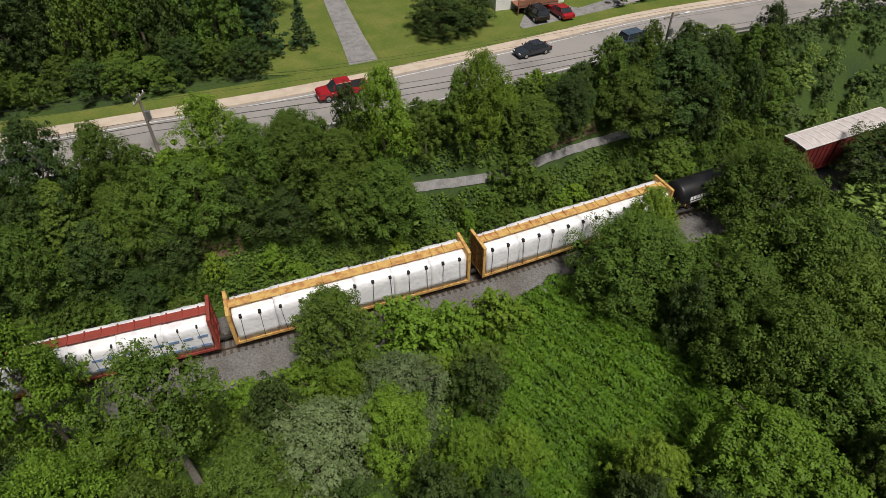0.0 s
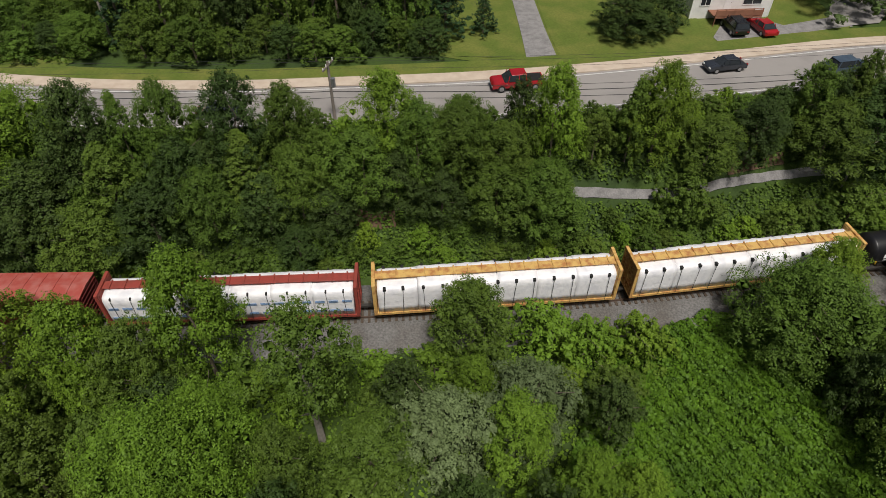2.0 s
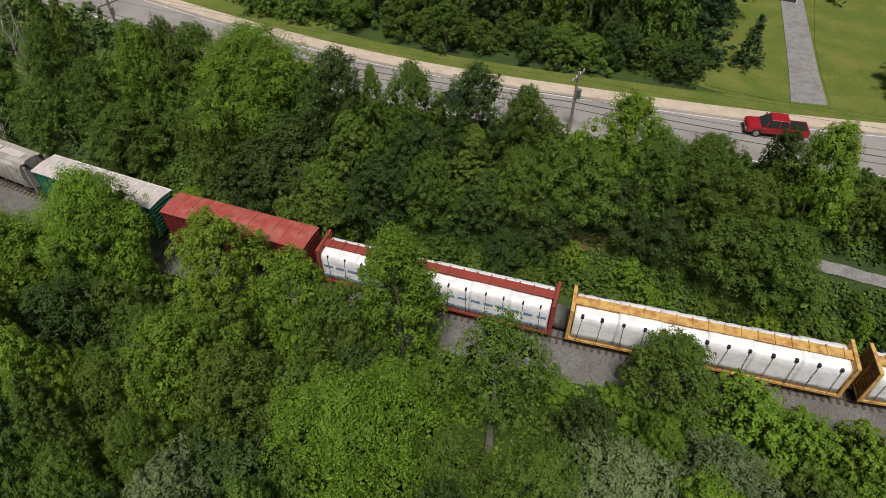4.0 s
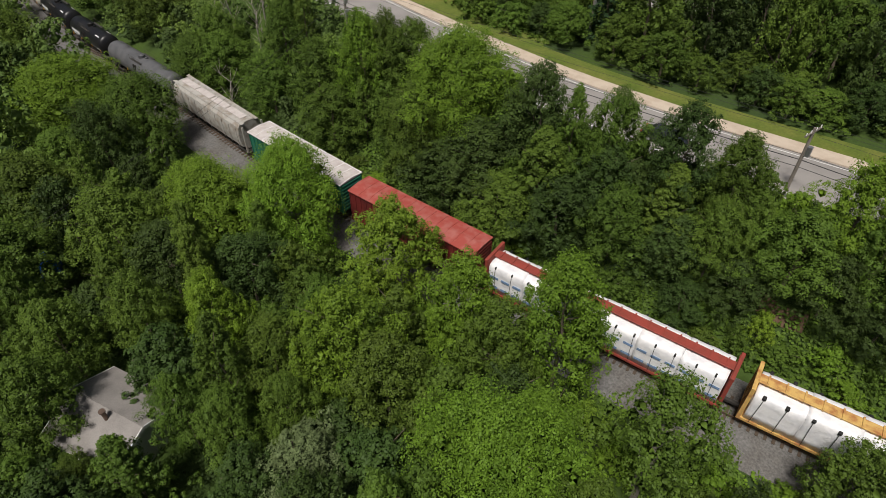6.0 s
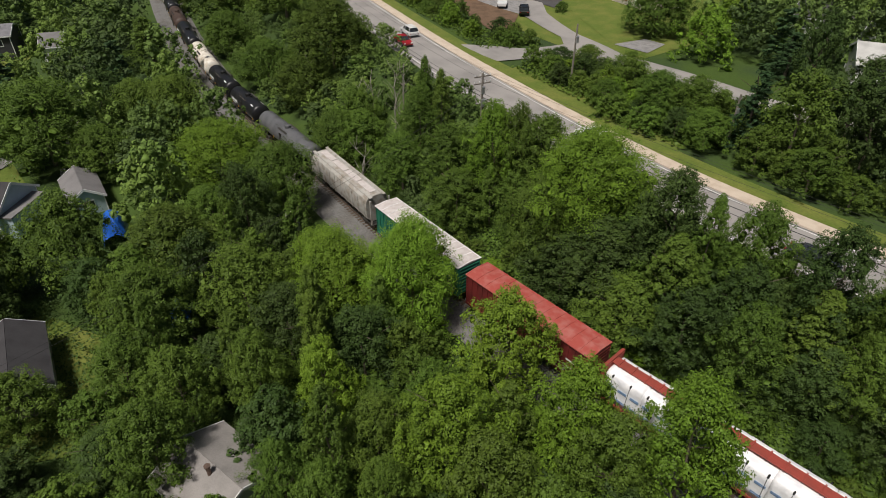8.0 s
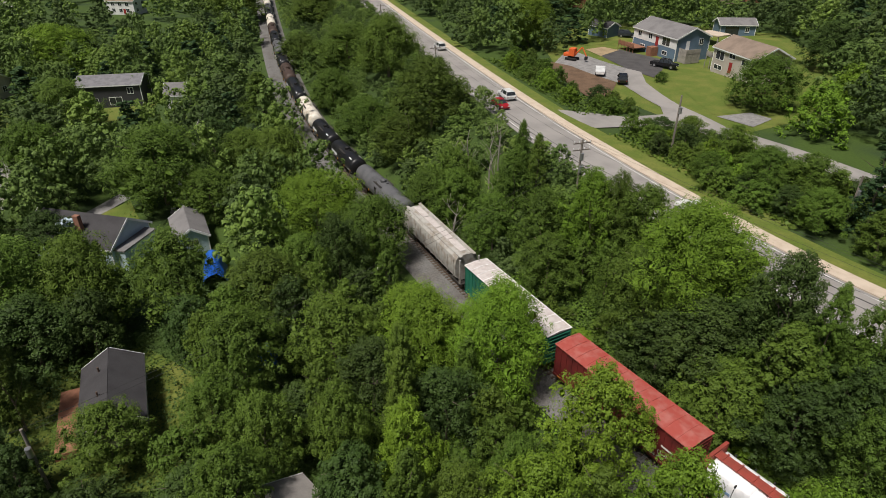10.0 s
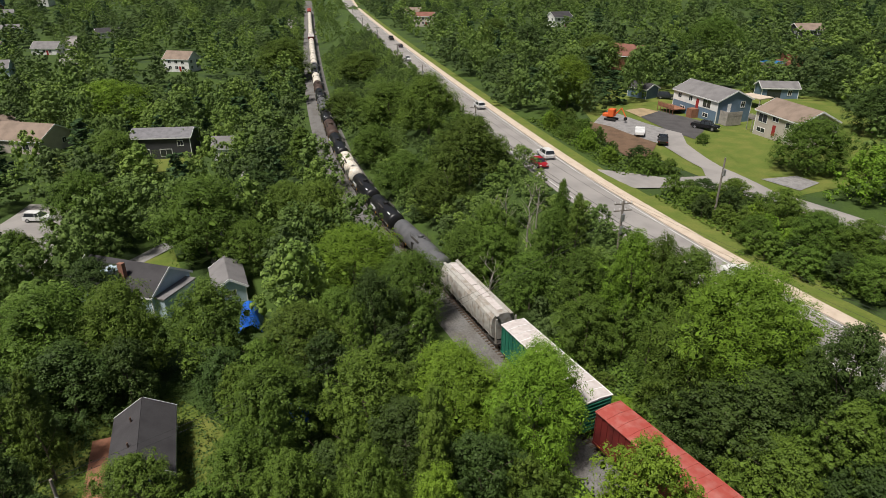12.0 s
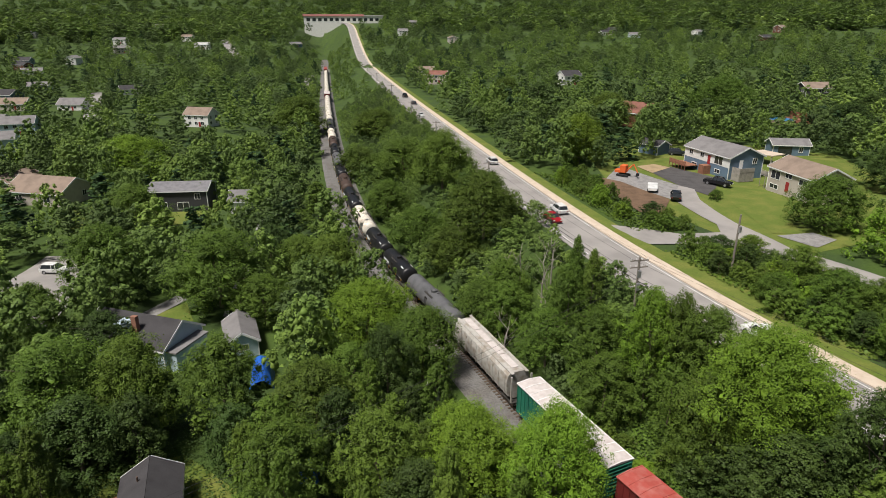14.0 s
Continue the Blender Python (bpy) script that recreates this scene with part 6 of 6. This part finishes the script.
def wire(a, b, sag, r, label="thin black overhead wire"):
    """One swept tube that hangs between two points."""
    bm = bmesh.new()
    n = 14
    pts = [Vector(a).lerp(Vector(b), k / n) - Vector((0, 0, sag * 4 * (k / n) * (1 - k / n))) for k in range(n + 1)]
    side = (Vector(b) - Vector(a)).cross(Vector((0, 0, 1))).normalized()
    rings = [[bm.verts.new(p + side * r * math.cos(q) + Vector((0, 0, r * math.sin(q)))) for q in (0.8, 2.36, 3.93, 5.5)] for p in pts]
    for c0, c1 in zip(rings, rings[1:]):
        for j in range(4):
            bm.faces.new((c0[j], c0[(j + 1) % 4], c1[(j + 1) % 4], c1[j]))
    return tagged(part("power_line", bm, WIRE), label, "overhead wire", "overhead wires")


for (ax, ay, az), (bx, by, bz) in zip(POLES, POLES[1:]):
    for dy, dz, sag, r in ((-1.1, -0.15, 0.5, 0.012), (0.4, -0.15, 0.5, 0.012), (1.1, -0.15, 0.5, 0.012), (0.0, -2.6, 0.6, 0.02), (0.1, -3.2, 0.7, 0.036), (-0.1, -3.8, 0.7, 0.026)):
        wire((ax, ay + dy, az + dz), (bx, by + dy, bz + dz), sag, r)
for dy in (-0.9, 0.9):
    wire((-71.3, 7.5 + dy, 7.9), (-79, 34.6 + dy, 14.5), 0.4, 0.015)
    wire((-71.3, 7.5 + dy, 7.9), (-55, -24 + dy, 8.0), 0.5, 0.015)

# guard rail along the near edge of the road
GALV = material("galvanised_steel", (0.42, 0.42, 0.42), 0.45, 0.5, scale=1, fine=8, bump=0.05)
guard = empty("guard_rail", pose(0, 0, 0), "grey steel guard rail on wooden posts beside the road", "guard rail")
edge = offset_line(ROAD_FAR, -(ROAD_W + WALK_W) - 0.35)
pick = [k for k in range(len(edge)) if -62 < edge[k][0] < 48]
bm = bmesh.new()
rows_ = [[bm.verts.new((edge[k][0], edge[k][1], ROAD_Z + zz)) for zz in (0.42, 0.52, 0.62, 0.72)] for k in pick]
for c0, c1 in zip(rows_, rows_[1:]):
    for j in range(3):
        bm.faces.new((c0[j], c1[j], c1[j + 1], c0[j + 1]))
part("beam", bm, GALV, guard)
for k in pick:
    part("post", box(bmesh.new(), edge[k][0] - 0.08, edge[k][0] + 0.08, edge[k][1] - 0.2, edge[k][1] - 0.04, ROAD_Z - 1.0, ROAD_Z + 0.75), POLE_WOOD, guard)


# ---- the woods: trees one by one near the walk, one joined wood farther off ----
WOOD = {}


def fill2(seed, count, box_, gap, chooser, near):
    rng = random.Random(seed)
    x0, x1, y0, y1 = box_
    xs = np.array([rng.uniform(x0, x1) for _ in range(count)])
    ys = np.array([rng.uniform(y0, y1) for _ in range(count)])
    d, n, z = side_distance(TRACK_LONG, xs, ys), side_distance(ROAD_NEAR, xs, ys), land(xs, ys)
    spots = np.array(TREE_SPOTS + [(0, 0, 0)] * count, float)
    used = len(TREE_SPOTS)
    for x, y, dd, nn, zz in zip(xs, ys, d, n, z):
        got = chooser(x, y, dd, nn, rng)
        if not got or chooser is not verge_bushes and any(inside(p, x, y) for p in CLEAR):
            continue
        key, height, width = got
        s = spots[:used]
        if (((s[:, 0] - x) ** 2 + (s[:, 1] - y) ** 2) < (gap * (width + s[:, 2])) ** 2).any():
            continue
        spots[used] = (x, y, width)
        used += 1
        if near:
            plant(key, x, y, height, width, rng, float(zz))
        else:
            TREE_SPOTS.append((x, y, width))
            WOOD.setdefault(key, []).append((x, y, float(zz), height, width, rng.uniform(0, 6.28), rng.randrange(len(KINDS[key]))))


def bank_trees(x, y, d, n, rng):
    if d < 5.2 or n > -1.6 or x > -5 and abs(side_distance(PATH, np.array([x]), np.array([y]))[0]) < 1.9:
        return None
    if d < 8.5 or n > -3.6:
        return rng.choice(["bush", "bush", "bush_light"]), rng.uniform(1.4, 3.0), rng.uniform(1.3, 2.2)
    if rng.random() < 0.22:
        return "tall", rng.uniform(7.5, 10.0), rng.uniform(1.7, 2.3)
    # many dark-leaved fill trees: shadow between the crowns is put into leaf colour
    return rng.choice(["wild_dark", "wild_dark", "wild", "bush"]), rng.uniform(4.0, 7.6), rng.uniform(1.9, 3.0)


def south_trees(x, y, d, n, rng):
    if d > -6.8 or inside([(-45, 0), (-15, 12), (-2, 24), (3, 36), (30, 45), (40, 40), (40, 10), (-30, -10)], x, y) and rng.random() < 0.2:
        return None
    if d > -10.5:
        return rng.choice(["bush", "bush_light", "bush"]), rng.uniform(2, 4), rng.uniform(1.6, 2.6)
    if rng.random() < 0.22:
        return "tall", rng.uniform(9, 12.5), rng.uniform(2.0, 2.8)
    # mostly dark leaves here too, shadow among the taller crowns put into their colour
    return rng.choice(["wild", "wild_dark", "wild_dark", "wild_dark"]), rng.uniform(4.5, 9.0), rng.uniform(2.2, 3.6)


def north_trees(x, y, d, n, rng):
    if n < ROAD_W + WALK_W + 4.2:
        return None
    if n < ROAD_W + WALK_W + 8:
        return rng.choice(["bush", "wild_dark", "wild"]), rng.uniform(3, 5.5), rng.uniform(2.2, 3.2)
    return rng.choice(["wild", "wild_dark", "wild_dark", "wild", "spruce"]), rng.uniform(7, 12), rng.uniform(3, 4.6)


def verge_bushes(x, y, d, n, rng):
    if not (inside([(-96, 50.2), (-62, 54), (-52, 74), (-70, 67.5), (-90, 61.5), (-95.5, 57)], x, y) or inside([(-152, 49.5), (-106, 50.5), (-104.5, 60), (-112, 56), (-117, 54), (-132, 55.5), (-140, 57)], x, y)):
        return None
    return rng.choice(["bush", "bush", "wild_dark", "bush_light"]), rng.uniform(1.8, 3.8), rng.uniform(1.5, 2.6)


def low_bank(x, y, d, n, rng):
    if d < 5.4 or n > -1.8:
        return None
    return rng.choice(["far_round", "far_dark", "far_light"]), rng.uniform(2.6, 4.8), rng.uniform(1.6, 2.6)


def far_trees(x, y, d, n, rng):
    if -7.5 < d < 5 or -2 < n < ROAD_W + WALK_W + 4:
        return None
    if d > 0 and n < 0:
        return rng.choice(["far_round", "far_light"]), rng.uniform(3.5, 5.5) if n > -11 else rng.uniform(6, 9.5), rng.uniform(2.6, 4.0)
    r = math.hypot(x, y)
    if r < 900 and wave(np.array([x]), np.array([y]), 38.0, 4.0)[0] > 0.62:
        return None
    return rng.choice(["far_round", "far_light", "far_dark", "far_round", "far_dark", "far_round", "far_light", "far_round", "far_dark", "far_spruce"]), rng.uniform(7, 13), rng.uniform(3.4, 5.6) * (1 + r / 1500)


fill2(1, 4000, (-72, 42, 15, 75), 0.44, bank_trees, True)
fill2(2, 2600, (-72, 40, -14, 50), 0.56, south_trees, True)
fill2(3, 500, (-40, 30, 58, 92), 0.66, north_trees, True)
fill2(9, 500, (-152, -50, 48, 72), 0.5, verge_bushes, True)
fill2(11, 900, (-80, -24, 50, 84), 0.55, north_trees, True)
fill2(12, 3000, (-340, -72, 0, 62), 0.5, low_bank, False)
fill2(13, 700, (38, 105, 30, 115), 0.5, low_bank, False)
fill2(4, 5000, (-260, -75, -160, 240), 0.6, far_trees, False)
fill2(5, 2600, (-85, 150, 58, 220), 0.6, far_trees, False)
fill2(7, 500, (30, 120, 0, 120), 0.6, far_trees, False)
fill2(8, 500, (-84, 50, -52, -10), 0.58, south_trees, True)
fill2(10, 160, (40, 70, 0, 75), 0.6, south_trees, False)
fill2(6, 5200, (-1000, -250, -420, 520), 0.62, far_trees, False)
rngw = random.Random(9)
for _ in range(7000):
    a, r = rngw.uniform(radians(105), radians(218)), 820 + 2200 * rngw.random() ** 1.2
    x, y = r * math.cos(a), r * math.sin(a)
    if r < 1100 and -40 < y < 150:
        continue
    WOOD.setdefault(rngw.choice(["far_round", "far_light", "far_round", "far_dark"]), []).append((x, y, float(land(x, y)[0]), rngw.uniform(10, 17), rngw.uniform(10, 19), rngw.uniform(0, 6.28), 2))
LOW = {}


def low_crown(key):
    """A light stand-in crown with few, larger leaves, for distant trees."""
    if key not in LOW:
        LOW[key] = [crown_mesh("far_crown", "cone" if "spruce" in key else "round", 10, 4.6, 0.8, KINDS[key][0][0].materials[0], 300 + i, (14, 14, 9)[i], (60, 60, 30)[i], (0.3, 0.3, 0.55)[i]) for i in range(3)]
    return LOW[key]


def join_wood(key, rows, name, label):
    vs, fs, n = [], [], 0
    for x, y, z, h, w, a, i in rows:
        far = math.hypot(x, y) > 230
        me = low_crown(key)[2 if i == 2 and math.hypot(x, y) > 800 else i % 2] if far else KINDS[key][i][0]
        co = np.empty(len(me.vertices) * 3, np.float32)
        me.vertices.foreach_get("co", co)
        co = co.reshape(-1, 3)
        H, R = (10, 4.6) if far else (KINDS[key][i][2], KINDS[key][i][3])
        c, s = math.cos(a) * w / R, math.sin(a) * w / R
        vs.append(np.stack([co[:, 0] * c - co[:, 1] * s + x, co[:, 0] * s + co[:, 1] * c + y, co[:, 2] * h / H + z], 1))
        idx = np.empty(len(me.polygons) * 3, np.int32)
        me.polygons.foreach_get("vertices", idx)
        fs.append(idx.reshape(-1, 3) + n)
        n += len(co)
    ob = new(name, quick_mesh(name, np.vstack(vs), np.vstack(fs), KINDS[key][0][0].materials[0]))
    return tagged(ob, label, "woods", kind="stuff")


for key, rows in WOOD.items():
    join_wood(key, rows, "woods", "mixed green woods of many trees between the houses")

# low leaves: the vine field and the undergrowth of the bank
def ground_leaves(name, count, box_, test, size, mat, label, lift, seed):
    rng = np.random.default_rng(seed)
    x, y = rng.uniform(box_[0], box_[1], count), rng.uniform(box_[2], box_[3], count)
    keep = test(x, y)
    x, y = x[keep], y[keep]
    hump = 0.5 + 0.42 * wave(x, y, 0.42, 1.0) + 0.3 * wave(x, y, 1.9, 5.0)
    z = land(x, y) + 0.1 + lift * np.clip(hump, 0, 1.3) * rng.uniform(0.7, 1.0, len(x))
    nrm = rng.normal(size=(len(x), 3)) * 0.6 + np.array([0, 0, 1.0])
    v, f = leaves(np.stack([x, y, z], 1), nrm, np.full(len(x), size), rng, 0.85, True)
    return tagged(new(name, quick_mesh(name, v, f, mat)), label, "plants", kind="stuff")


def in_field(x, y):
    return np.array([inside([(3, 36), (11, 43), (16, 42.5), (22, 37), (28, 30), (26, 16), (8, 10), (0, 22)], a, b) for a, b in zip(x, y)])


def on_bank(x, y):
    d, n = side_distance(TRACK, x, y), side_distance(ROAD_NEAR, x, y)
    return (d > 4.6) & (n < -0.6) & (np.abs(side_distance(PATH, x, y)) > 0.75)


def by_track(x, y):
    d = side_distance(TRACK, x, y)
    return (d < -4.4 - 0.9 * wave(x, y, 1.6)) & (d > -24)


ground_leaves("vines", 95000, (0, 28, 10, 43), in_field, 0.15, VINE, "thick mat of bright green broad-leaved vines", 1.1, 1)
ground_leaves("undergrowth", 270000, (-75, 45, 18, 76), on_bank, 0.16, LEAF_GREEN, "leafy green undergrowth on the bank", 0.8, 2)
ground_leaves("undergrowth", 110000, (-75, 45, -8, 60), by_track, 0.16, LEAF_LIGHT, "leafy green undergrowth beside the ballast", 0.7, 3)
ground_leaves("undergrowth", 26000, (-152, -50, 46, 76), lambda x, y: (side_distance(ROAD_FAR, x, y) > 2.8) & np.array([inside([(-96, 49), (-62, 52.5), (-52, 74), (-70, 68), (-90, 62), (-95.8, 57)], a, b) or inside([(-152, 47.5), (-106, 49), (-104, 60), (-112, 57), (-117, 54.5), (-132, 56), (-140, 57.5)], a, b) for a, b in zip(x, y)]), 0.22, LEAF_GREEN, "rough leafy weeds behind the grass verge", 0.6, 5)
# the trees' shade over this undergrowth is put into its dark leaf colour
ground_leaves("undergrowth", 140000, (-80, 45, -30, 30), lambda x, y: (side_distance(TRACK, x, y) < -20) & ~in_field(x, y), 0.12, LEAF_DARK, "leafy undergrowth below the trees, their shade put into its dark leaves", 0.8, 6)
